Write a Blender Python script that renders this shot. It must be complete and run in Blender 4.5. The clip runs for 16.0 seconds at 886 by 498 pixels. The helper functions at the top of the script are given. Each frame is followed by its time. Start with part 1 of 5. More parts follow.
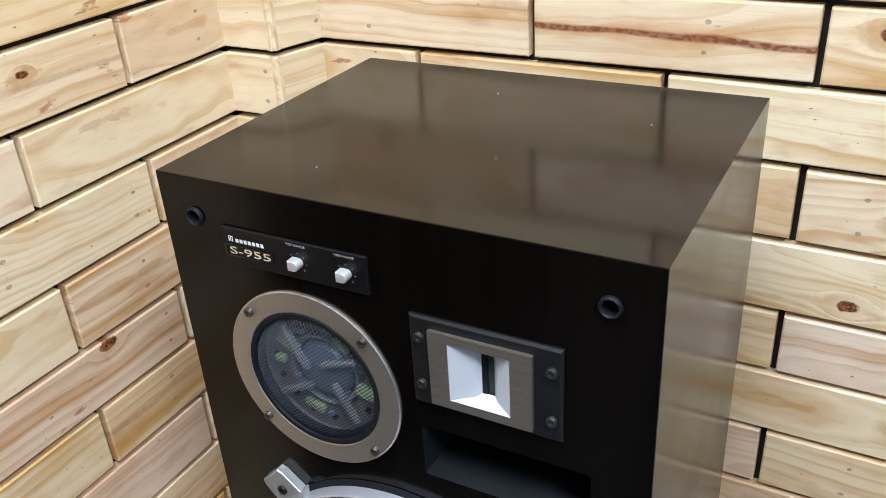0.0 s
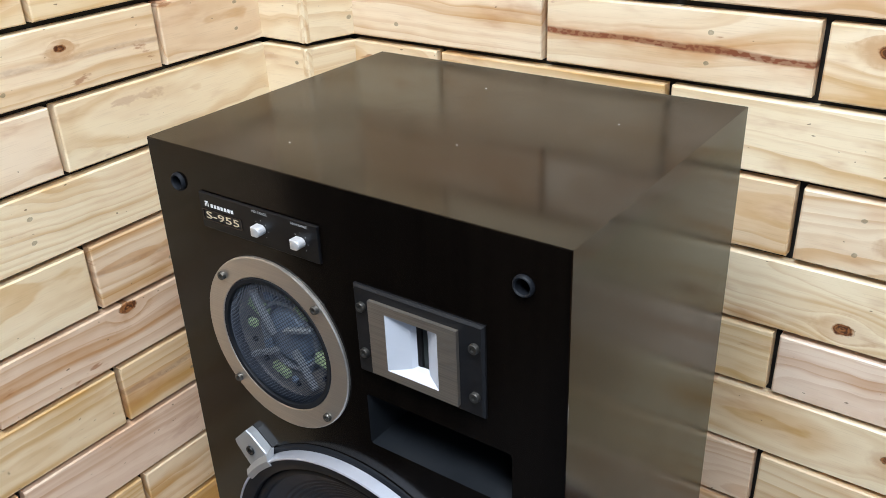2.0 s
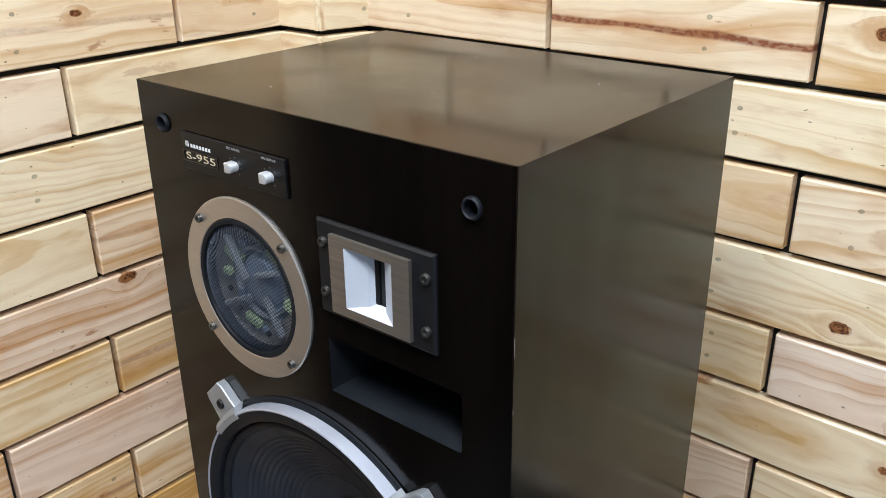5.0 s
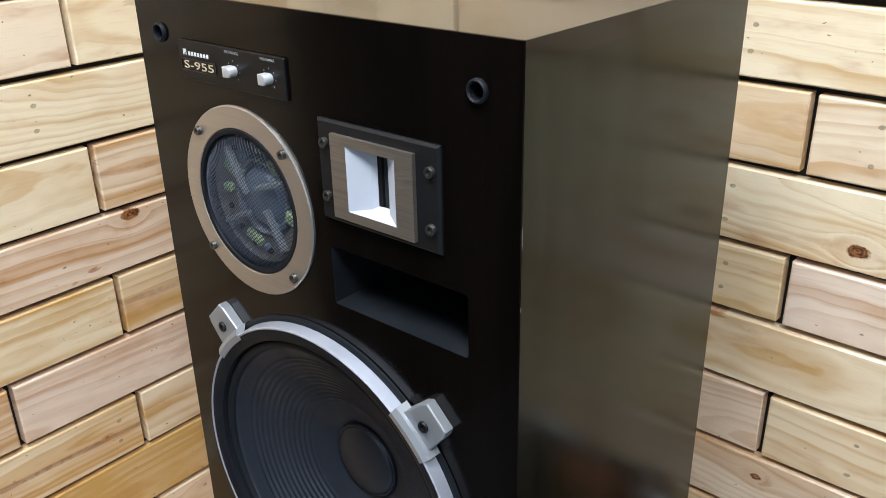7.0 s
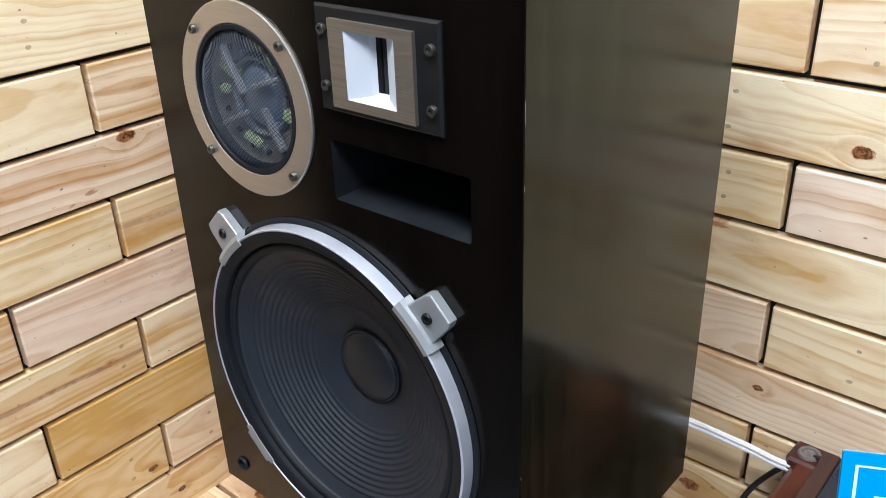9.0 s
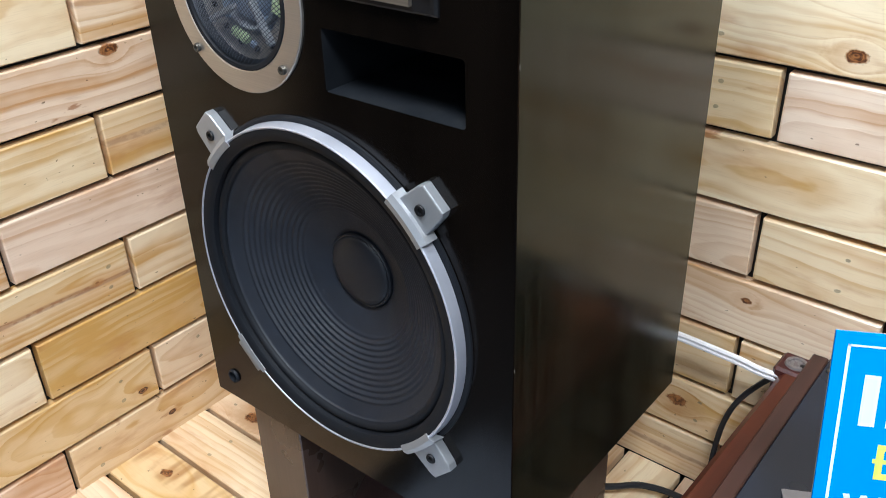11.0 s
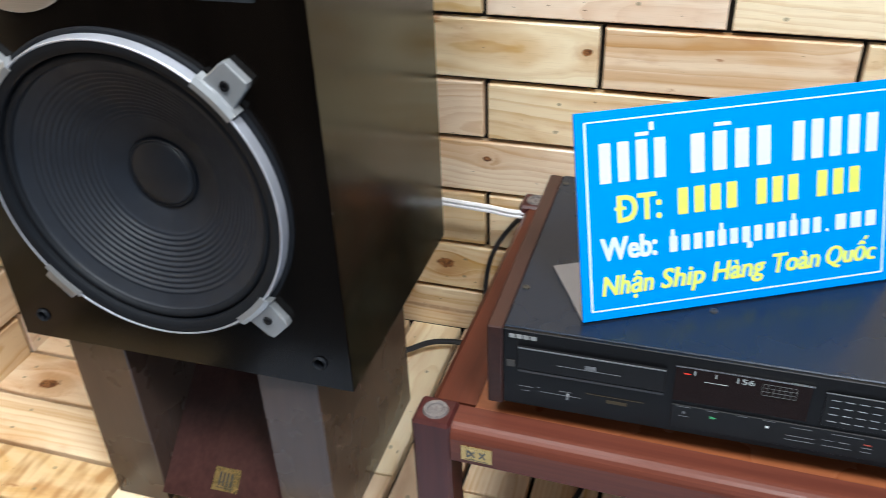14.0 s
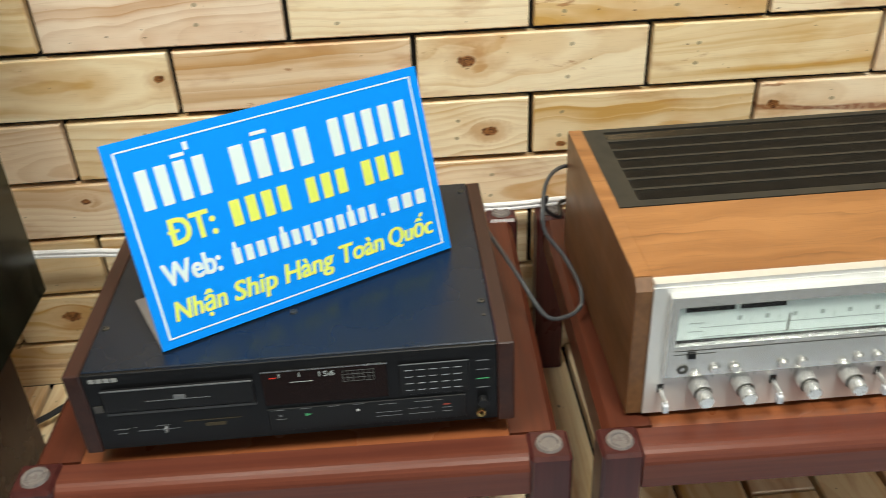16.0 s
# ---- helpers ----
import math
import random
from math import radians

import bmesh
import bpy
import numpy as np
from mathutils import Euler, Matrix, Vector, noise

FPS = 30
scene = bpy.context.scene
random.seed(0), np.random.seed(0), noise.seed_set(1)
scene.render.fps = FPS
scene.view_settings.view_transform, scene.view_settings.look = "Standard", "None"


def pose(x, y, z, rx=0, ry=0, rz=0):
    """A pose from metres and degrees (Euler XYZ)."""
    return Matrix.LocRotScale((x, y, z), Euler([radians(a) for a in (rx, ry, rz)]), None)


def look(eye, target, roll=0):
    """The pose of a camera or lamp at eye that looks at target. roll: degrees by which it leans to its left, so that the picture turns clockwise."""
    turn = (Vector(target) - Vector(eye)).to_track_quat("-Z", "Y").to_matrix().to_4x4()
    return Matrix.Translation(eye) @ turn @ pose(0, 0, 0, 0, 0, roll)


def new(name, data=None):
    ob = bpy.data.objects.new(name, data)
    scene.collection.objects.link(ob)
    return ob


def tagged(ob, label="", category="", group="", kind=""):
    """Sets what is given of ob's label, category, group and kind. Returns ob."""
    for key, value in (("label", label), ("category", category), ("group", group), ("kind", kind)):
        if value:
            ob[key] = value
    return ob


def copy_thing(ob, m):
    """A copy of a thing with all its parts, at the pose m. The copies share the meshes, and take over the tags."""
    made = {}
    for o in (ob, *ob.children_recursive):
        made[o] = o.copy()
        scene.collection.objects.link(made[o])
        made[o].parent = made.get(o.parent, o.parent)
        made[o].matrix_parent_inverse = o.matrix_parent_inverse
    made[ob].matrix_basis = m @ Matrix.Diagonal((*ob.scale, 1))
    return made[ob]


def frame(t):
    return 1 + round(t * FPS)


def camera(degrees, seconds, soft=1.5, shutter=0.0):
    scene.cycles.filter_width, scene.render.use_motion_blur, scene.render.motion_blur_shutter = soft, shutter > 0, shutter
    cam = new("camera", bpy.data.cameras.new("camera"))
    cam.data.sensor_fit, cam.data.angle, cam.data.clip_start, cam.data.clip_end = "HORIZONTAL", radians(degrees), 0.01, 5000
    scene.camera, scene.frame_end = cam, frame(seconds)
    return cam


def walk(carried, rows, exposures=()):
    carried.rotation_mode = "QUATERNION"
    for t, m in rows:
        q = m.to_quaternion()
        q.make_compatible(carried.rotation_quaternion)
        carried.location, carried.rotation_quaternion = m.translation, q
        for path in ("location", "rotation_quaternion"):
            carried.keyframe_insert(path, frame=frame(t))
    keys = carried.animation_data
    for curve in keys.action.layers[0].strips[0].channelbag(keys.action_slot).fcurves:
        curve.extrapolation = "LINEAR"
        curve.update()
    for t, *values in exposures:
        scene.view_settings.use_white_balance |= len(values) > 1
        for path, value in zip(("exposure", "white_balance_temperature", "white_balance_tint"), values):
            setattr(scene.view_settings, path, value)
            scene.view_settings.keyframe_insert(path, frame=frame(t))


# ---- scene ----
cam = camera(53.8, 16.0, soft=0.65, shutter=0.4)
PATH = [
    (0, (0.363, -0.524, 1.359), (-0.512, 1.000, 0.403), -3.7),
    (0.5, (0.403, -0.515, 1.361), (-0.516, 0.979, 0.400), -3.5),
    (1, (0.436, -0.508, 1.359), (-0.527, 0.964, 0.408), -3),
    (1.5, (0.469, -0.501, 1.350), (-0.549, 0.946, 0.417), -2.8),
    (2, (0.495, -0.496, 1.338), (-0.570, 0.932, 0.428), -2.4),
    (2.5, (0.517, -0.490, 1.324), (-0.583, 0.929, 0.442), -1.8),
    (3, (0.536, -0.489, 1.308), (-0.593, 0.924, 0.454), -1.2),
    (5.5, (0.580, -0.483, 1.224), (-0.609, 0.922, 0.439), -0.7),
    (6, (0.581, -0.484, 1.207), (-0.611, 0.915, 0.418), -0.8),
    (6.5, (0.583, -0.484, 1.186), (-0.611, 0.905, 0.383), -1.1),
    (7, (0.583, -0.485, 1.166), (-0.610, 0.894, 0.342), -1.2),
    (7.5, (0.584, -0.488, 1.152), (-0.608, 0.884, 0.316), -1.4),
    (8, (0.586, -0.494, 1.137), (-0.603, 0.868, 0.284), -1.6),
    (8.5, (0.589, -0.498, 1.120), (-0.591, 0.856, 0.238), -1.9),
    (9, (0.591, -0.502, 1.107), (-0.574, 0.847, 0.201), -2),
    (11.5, (0.597, -0.535, 1.042), (-0.492, 0.790, 0.013), -1.6),
    (12, (0.589, -0.559, 1.033), (-0.461, 0.778, -0.019), -1.8),
    (12.5, (0.586, -0.616, 1.034), (-0.374, 0.778, -0.031), -2.5),
    (13, (0.585, -0.684, 1.034), (-0.252, 0.776, -0.047), -3.1),
    (13.5, (0.591, -0.717, 1.030), (-0.107, 0.815, -0.050), -3.1),
    (14, (0.606, -0.726, 1.024), (0.071, 0.872, -0.053), -2.7),
    (14.5, (0.627, -0.717, 1.020), (0.298, 0.935, -0.059), -2.4),
    (15, (0.661, -0.705, 1.013), (0.511, 0.975, -0.063), -2.5),
    (15.5, (0.712, -0.710, 1.014), (0.671, 0.976, -0.061), -2.9),
    (16, (0.779, -0.716, 1.020), (0.851, 0.971, -0.051), -3),
]
walk(cam, [(t, look(eye, target, roll)) for t, eye, target, roll in PATH], [(0, -0.11, 5750, 10), (5.5, -0.10, 5750, 10), (6.8, -0.03, 5780, 10), (7.6, 0.19, 5780, 10), (9, 0.23, 5820, 10), (12.5, 0.24, 5750, 10), (13.9, 0.26, 6000, 9), (15, 0.09, 6700, 6), (16, -0.01, 7000, 4)])

# ---- light: ceiling panels of the shop and a cool glazed shop front ----
world = bpy.data.worlds.new("world")
world.use_nodes = True
scene.world = world
world.node_tree.nodes["Background"].inputs[0].default_value = (0.75, 0.85, 1.0, 1)
world.node_tree.nodes["Background"].inputs[1].default_value = 0.15


def area_lamp(name, m, sx, sy, watts, colour):
    la = bpy.data.lights.new(name, "AREA")
    la.shape, la.size, la.size_y, la.energy, la.color = "RECTANGLE", sx, sy, watts, colour
    ob = new(name, la)
    ob.matrix_world = m
    return ob


PANELS = [(0.10, -0.70, 41), (1.30, -1.00, 60), (2.6, -2.6, 8)]
for px, py, watts in PANELS:
    area_lamp("ceiling_lamp_light", pose(px, py, 2.66), 0.58, 0.58, watts, (0.97, 1.0, 0.985))
area_lamp("shop_front_daylight", pose(2.2, -3.93, 1.2, 90, 0, 0), 2.6, 2.0, 16, (0.72, 0.86, 1.0))

# ---- materials ----


class Nodes:
    def __init__(self, name):
        self.mat = bpy.data.materials.new(name)
        self.mat.use_nodes = True
        self.t = self.mat.node_tree
        self.bsdf = self.t.nodes["Principled BSDF"]

    def put(self, socket, v):
        if isinstance(v, bpy.types.NodeSocket):
            self.t.links.new(v, socket)
        elif isinstance(v, (tuple, list)) and socket.type == "RGBA" and len(v) == 3:
            socket.default_value = (*v, 1)
        else:
            socket.default_value = v

    def m(self, op, a, b=0.0, c=0.0):
        n = self.t.nodes.new("ShaderNodeMath")
        n.operation = op
        for s, v in zip(n.inputs, (a, b, c)):
            self.put(s, v)
        return n.outputs[0]

    def coord(self):
        return self.t.nodes.new("ShaderNodeTexCoord").outputs["Object"]

    def split(self, v):
        n = self.t.nodes.new("ShaderNodeSeparateXYZ")
        self.put(n.inputs[0], v)
        return n.outputs

    def join(self, x, y, z):
        n = self.t.nodes.new("ShaderNodeCombineXYZ")
        for s, v in zip(n.inputs, (x, y, z)):
            self.put(s, v)
        return n.outputs[0]

    def scaled(self, v, s):
        n = self.t.nodes.new("ShaderNodeVectorMath")
        n.operation = "MULTIPLY"
        self.put(n.inputs[0], v)
        n.inputs[1].default_value = s
        return n.outputs[0]

    def noise(self, v, scale, detail=3.0, distortion=0.0, rough=0.55):
        n = self.t.nodes.new("ShaderNodeTexNoise")
        self.put(n.inputs["Vector"], v)
        self.put(n.inputs["Scale"], scale)
        n.inputs["Detail"].default_value, n.inputs["Distortion"].default_value = detail, distortion
        n.inputs["Roughness"].default_value = rough
        return n.outputs[0]

    def mix(self, f, a, b):
        n = self.t.nodes.new("ShaderNodeMix")
        n.data_type = "RGBA"
        self.put(n.inputs[0], f)
        self.put(n.inputs[6], a)
        self.put(n.inputs[7], b)
        return n.outputs[2]

    def ramp(self, f, lo, hi, a=0.0, b=1.0):
        n = self.t.nodes.new("ShaderNodeMapRange")
        n.interpolation_type = "SMOOTHSTEP"
        self.put(n.inputs[0], f)
        for i, v in enumerate((lo, hi, a, b)):
            self.put(n.inputs[1 + i], v)
        return n.outputs[0]

    def attr(self, name):
        n = self.t.nodes.new("ShaderNodeAttribute")
        n.attribute_type, n.attribute_name = "OBJECT", name
        return n.outputs["Fac"]

    def rand(self):
        return self.t.nodes.new("ShaderNodeObjectInfo").outputs["Random"]

    def bump(self, h, strength, dist=0.001):
        n = self.t.nodes.new("ShaderNodeBump")
        n.inputs["Strength"].default_value, n.inputs["Distance"].default_value = strength, dist
        self.put(n.inputs["Height"], h)
        self.put(self.bsdf.inputs["Normal"], n.outputs[0])

    def set(self, **kw):
        for k, v in kw.items():
            self.put(self.bsdf.inputs[k.replace("_", " ")], v)
        return self.mat


def pine(name):
    """Planed softwood: grain along local x that flows round one knot, nail fillings, tone from the board."""
    n = Nodes(name)
    x, y, z = n.split(n.coord())
    r = n.rand()
    kx, kz, kr = n.attr("knot_x"), n.attr("knot_z"), n.attr("knot_r")
    tone, pink, streak = n.attr("tone"), n.attr("pink"), n.attr("streak")
    dx, dz = n.m("SUBTRACT", x, kx), n.m("SUBTRACT", z, kz)
    wob = n.noise(n.join(n.m("MULTIPLY", x, 9.0), n.m("MULTIPLY", r, 50.0), n.m("MULTIPLY", z, 30.0)), 1.0, 2.0)
    dxs = n.m("MULTIPLY", dx, 0.6)
    d2 = n.m("ADD", n.m("ADD", n.m("MULTIPLY", dxs, dxs), n.m("MULTIPLY", dz, dz)), 0.000002)
    d = n.m("MULTIPLY", n.m("SQRT", d2), n.m("ADD", 0.35, n.m("MULTIPLY", wob, 1.3)))
    flow = n.m("MULTIPLY", kr, n.m("MULTIPLY", kr, 2.6))
    psi = n.m("MULTIPLY", dz, n.m("SUBTRACT", 1.0, n.m("MINIMUM", n.m("DIVIDE", flow, d2), 1.0)))
    slow = n.noise(n.join(n.m("MULTIPLY", x, 3.4), n.m("MULTIPLY", r, 71.0), n.m("MULTIPLY", psi, 9.0)), 1.0, 2.0)
    # growth rings of a log whose pith runs slightly askew behind the board
    r1, r2, r3 = (n.m("FRACT", n.m("MULTIPLY", r, q)) for q in (17.31, 41.77, 97.13))
    pith = n.m("MULTIPLY", n.m("SUBTRACT", r1, 0.5), 0.15)
    across = n.m("SUBTRACT", n.m("ADD", z, n.m("SUBTRACT", psi, dz)), pith)
    sway = n.m("MULTIPLY", n.m("SUBTRACT", n.noise(n.join(n.m("MULTIPLY", x, 5.0), n.m("MULTIPLY", r, 63.0), 0.0), 1.0, 2.0), 0.5), 0.035)
    below = n.m("ADD", n.m("ADD", n.m("ADD", 0.012, n.m("MULTIPLY", r2, 0.06)), n.m("MULTIPLY", x, n.m("MULTIPLY", n.m("SUBTRACT", r3, 0.5), 0.22))), n.m("ADD", sway, y))
    rad = n.m("SQRT", n.m("ADD", n.m("MULTIPLY", across, across), n.m("MULTIPLY", below, below)))
    warp = n.noise(n.join(n.m("MULTIPLY", x, 11.0), n.m("MULTIPLY", r, 29.0), n.m("MULTIPLY", z, 38.0)), 1.0, 3.0)
    rad = n.m("ADD", rad, n.m("MULTIPLY", n.m("SUBTRACT", warp, 0.5), 0.0060))
    saw = n.m("FRACT", n.m("DIVIDE", rad, n.m("ADD", 0.0075, n.m("MULTIPLY", r3, 0.0115))))
    late = n.m("MULTIPLY", n.ramp(saw, 0.20, 0.88), n.ramp(saw, 0.93, 1.0, 1.0, 0.0))
    strong = n.noise(n.join(n.m("MULTIPLY", x, 1.2), n.m("MULTIPLY", r, 83.0), n.m("MULTIPLY", rad, 130.0)), 1.0, 2.0)
    bands = n.m("MULTIPLY", late, n.ramp(strong, 0.30, 0.66, 0.12, 1.0))
    wide = n.noise(n.join(n.m("MULTIPLY", x, 1.3), n.m("MULTIPLY", r, 33.0), n.m("MULTIPLY", rad, 38.0)), 1.0, 2.0)
    fine = n.noise(n.join(n.m("MULTIPLY", x, 22.0), n.m("MULTIPLY", y, 300.0), n.m("MULTIPLY", z, 620.0)), 1.0, 2.0)
    cloud = n.noise(n.join(n.m("MULTIPLY", x, 7.0), n.m("MULTIPLY", r, 19.0), n.m("MULTIPLY", z, 15.0)), 1.0, 3.0)
    pale = n.mix(pink, (0.93, 0.782, 0.535), (0.88, 0.700, 0.550))
    deep = n.mix(pink, (0.61, 0.350, 0.100), (0.55, 0.295, 0.145))
    f = n.m("MULTIPLY", bands, 0.40)
    f = n.m("ADD", f, n.m("MULTIPLY", n.ramp(wide, 0.50, 0.66), 0.46))
    f = n.m("ADD", f, n.m("MULTIPLY", n.ramp(cloud, 0.48, 0.72), 0.26))
    f = n.m("ADD", f, n.m("MULTIPLY", n.m("SUBTRACT", tone, 0.19), 0.95))
    f = n.m("MINIMUM", n.m("MAXIMUM", f, 0.0), 1.0)
    col = n.mix(f, pale, deep)
    col = n.mix(n.m("MULTIPLY", n.ramp(fine, 0.5, 0.75), 0.13), col, (0.34, 0.19, 0.08))
    stain = n.noise(n.join(n.m("MULTIPLY", x, 7.0), n.m("ADD", n.m("MULTIPLY", r, 57.0), n.m("MULTIPLY", wob, 0.4)), n.m("MULTIPLY", n.m("ADD", z, n.m("MULTIPLY", slow, 0.02)), 24.0)), 1.0, 4.0)
    col = n.mix(n.m("MULTIPLY", n.ramp(stain, 0.55, 0.74), 0.52), col, n.mix(pink, (0.48, 0.215, 0.065), (0.42, 0.17, 0.085)))
    blush = n.noise(n.join(n.m("MULTIPLY", x, 4.0), n.m("MULTIPLY", r, 47.0), n.m("MULTIPLY", z, 12.0)), 1.0, 3.0)
    col = n.mix(n.m("MULTIPLY", n.ramp(blush, 0.56, 0.72), 0.26), col, (0.58, 0.260, 0.080))
    # hard-edged resin blots on some boards, brown saw burns across others
    blot = n.noise(n.join(n.m("MULTIPLY", x, 10.0), n.m("MULTIPLY", r, 77.0), n.m("ADD", n.m("MULTIPLY", z, 32.0), n.m("MULTIPLY", slow, 2.0))), 1.0, 5.0)
    col = n.mix(n.m("MULTIPLY", n.m("MULTIPLY", n.ramp(blot, 0.655, 0.70), n.ramp(r3, 0.40, 0.60)), 0.72), col, (0.36, 0.130, 0.040))
    burn = n.m("MULTIPLY", n.ramp(n.noise(n.join(n.m("MULTIPLY", x, 30.0), n.m("MULTIPLY", r, 23.0), n.m("MULTIPLY", z, 7.0)), 1.0, 2.0), 0.42, 0.62), n.ramp(n.noise(n.join(n.m("MULTIPLY", x, 7.0), n.m("MULTIPLY", r, 13.0), n.m("MULTIPLY", z, 14.0)), 1.0, 2.0), 0.36, 0.56))
    col = n.mix(n.m("MULTIPLY", burn, n.m("MULTIPLY", n.attr("burn"), 0.75)), col, (0.36, 0.165, 0.045))
    fleck = n.noise(n.join(n.m("MULTIPLY", x, 95.0), n.m("MULTIPLY", r, 15.0), n.m("MULTIPLY", z, 170.0)), 1.0, 1.0)
    col = n.mix(n.m("MULTIPLY", n.ramp(fleck, 0.765, 0.80), 0.75), col, (0.16, 0.08, 0.03))
    # resin streak that runs along the grain
    sz = n.m("ABSOLUTE", n.m("SUBTRACT", n.m("ADD", z, n.m("MULTIPLY", n.m("SUBTRACT", slow, 0.5), 0.03)), n.m("MULTIPLY", x, -0.02)))
    sm = n.m("MULTIPLY", n.ramp(sz, n.m("MULTIPLY", wob, 0.004), n.m("ADD", 0.0025, n.m("MULTIPLY", wob, 0.0075)), 1.0, 0.0), streak)
    haze = n.m("MULTIPLY", n.m("MULTIPLY", n.ramp(sz, 0.002, 0.030, 1.0, 0.0), streak), n.m("ADD", 0.15, n.m("MULTIPLY", n.ramp(stain, 0.40, 0.62), 0.6)))
    col = n.mix(haze, col, (0.60, 0.31, 0.13))
    col = n.mix(n.m("MULTIPLY", sm, n.m("ADD", 0.72, n.m("MULTIPLY", n.ramp(fleck, 0.45, 0.55), 0.26))), col, (0.23, 0.070, 0.030))
    # knot
    rag = n.noise(n.join(n.m("MULTIPLY", x, 120.0), n.m("MULTIPLY", r, 61.0), n.m("MULTIPLY", z, 120.0)), 1.0, 3.0)
    d = n.m("MULTIPLY", d, n.m("ADD", 0.55, n.m("MULTIPLY", rag, 0.9)))
    halo = n.m("MULTIPLY", n.ramp(d, kr, n.m("MULTIPLY", kr, 2.6), 1.0, 0.0), n.m("GREATER_THAN", kr, 0.001))
    col = n.mix(n.m("MULTIPLY", n.m("MULTIPLY", halo, n.m("ADD", 0.5, late)), 0.40), col, (0.46, 0.21, 0.06))
    core = n.m("MULTIPLY", n.ramp(d, n.m("MULTIPLY", kr, 0.60), n.m("MULTIPLY", kr, 0.80), 1.0, 0.0), n.m("GREATER_THAN", kr, 0.001))
    ring = n.noise(n.join(n.m("MULTIPLY", d, 700.0), r, 0.0), 1.0, 1.0)
    col = n.mix(core, col, n.mix(n.ramp(n.m("ADD", ring, n.m("MULTIPLY", n.m("SUBTRACT", rag, 0.5), 0.8)), 0.35, 0.65), (0.075, 0.024, 0.009), (0.36, 0.150, 0.048)))
    # filled nail heads
    az = n.m("SUBTRACT", n.m("ABSOLUTE", z), n.attr("nail_z"))
    near = None
    for key in ("nail_a", "nail_b"):
        ax = n.m("MULTIPLY", n.m("SUBTRACT", n.m("SUBTRACT", x, n.attr(key)), n.m("MULTIPLY", z, 0.08)), 0.75)
        dist = n.m("SQRT", n.m("ADD", n.m("MULTIPLY", ax, ax), n.m("MULTIPLY", az, az)))
        near = dist if near is None else n.m("MINIMUM", near, dist)
    spot = n.ramp(n.m("ADD", near, n.m("MULTIPLY", rag, 0.0050)), 0.0048, 0.0058, 1.0, 0.0)
    col = n.mix(n.m("MULTIPLY", spot, n.m("ADD", 0.20, n.m("MULTIPLY", rag, 0.95))), col, (0.23, 0.19, 0.11))
    n.bump(n.m("ADD", n.m("MULTIPLY", fine, 0.5), n.m("ADD", n.m("MULTIPLY", bands, 0.7), n.m("MULTIPLY", spot, -0.5))), 0.22, 0.0008)
    return n.set(Base_Color=col, Roughness=n.ramp(bands, 0.2, 0.8, 0.42, 0.32), Coat_Weight=0.12, Coat_Roughness=0.3)


def dark_wood(name, a, b, rough, axis, scale=1.0, coat=0.0, grain=0.25, cloudy=0.15):
    """Stained veneer with its grain along one local axis."""
    n = Nodes(name)
    v = n.coord()
    s = [150.0 * scale] * 3
    s[axis] = 4.0 * scale
    s2 = [22.0 * scale] * 3
    s2[axis] = 1.3 * scale
    fine = n.noise(n.scaled(v, s), 1.0, 3.0, 0.3)
    wide = n.noise(n.scaled(v, s2), 1.0, 3.0, 1.2)
    smear = n.noise(v, 9.0, 3.0)
    f = n.m("ADD", n.m("MULTIPLY", n.ramp(fine, 0.35, 0.7), 0.45), n.m("MULTIPLY", n.ramp(wide, 0.35, 0.7), 0.55))
    n.bump(fine, grain, 0.0004)
    return n.set(Base_Color=n.mix(f, a, b), Roughness=n.ramp(smear, 0.35, 0.7, rough * (1 - cloudy), rough * (1 + cloudy)), Coat_Weight=coat, Coat_Roughness=rough * 0.7)


def figured_veneer(name, a, b, line, rough):
    """Flat-cut veneer along local x: soft flame figure with thin dark growth lines."""
    n = Nodes(name)
    x, y, z = n.split(n.coord())
    bend = n.noise(n.join(n.m("MULTIPLY", x, 5.0), n.m("MULTIPLY", y, 9.0), 3.0), 1.0, 3.0)
    u = n.m("ADD", n.m("ADD", y, z), n.m("MULTIPLY", bend, 0.11))
    rings = n.m("FRACT", n.m("MULTIPLY", u, 34.0))
    thin = n.m("MULTIPLY", n.ramp(rings, 0.72, 0.97), n.ramp(rings, 0.97, 1.0, 1.0, 0.0))
    gate = n.ramp(n.noise(n.join(n.m("MULTIPLY", x, 6.0), n.m("MULTIPLY", u, 40.0), 0.0), 1.0, 2.0), 0.45, 0.65)
    body = n.noise(n.join(n.m("MULTIPLY", x, 3.0), n.m("MULTIPLY", u, 26.0), 0.0), 1.0, 3.0)
    fine = n.noise(n.join(n.m("MULTIPLY", x, 18.0), n.m("MULTIPLY", y, 420.0), n.m("MULTIPLY", z, 420.0)), 1.0, 3.0)
    col = n.mix(n.ramp(body, 0.3, 0.7), a, b)
    col = n.mix(n.m("MULTIPLY", n.m("MULTIPLY", thin, gate), 0.45), col, line)
    col = n.mix(n.m("MULTIPLY", n.ramp(fine, 0.5, 0.75), 0.22), col, line)
    n.bump(fine, 0.15, 0.0004)
    return n.set(Base_Color=col, Roughness=n.ramp(body, 0.3, 0.7, rough * 0.9, rough * 1.1))


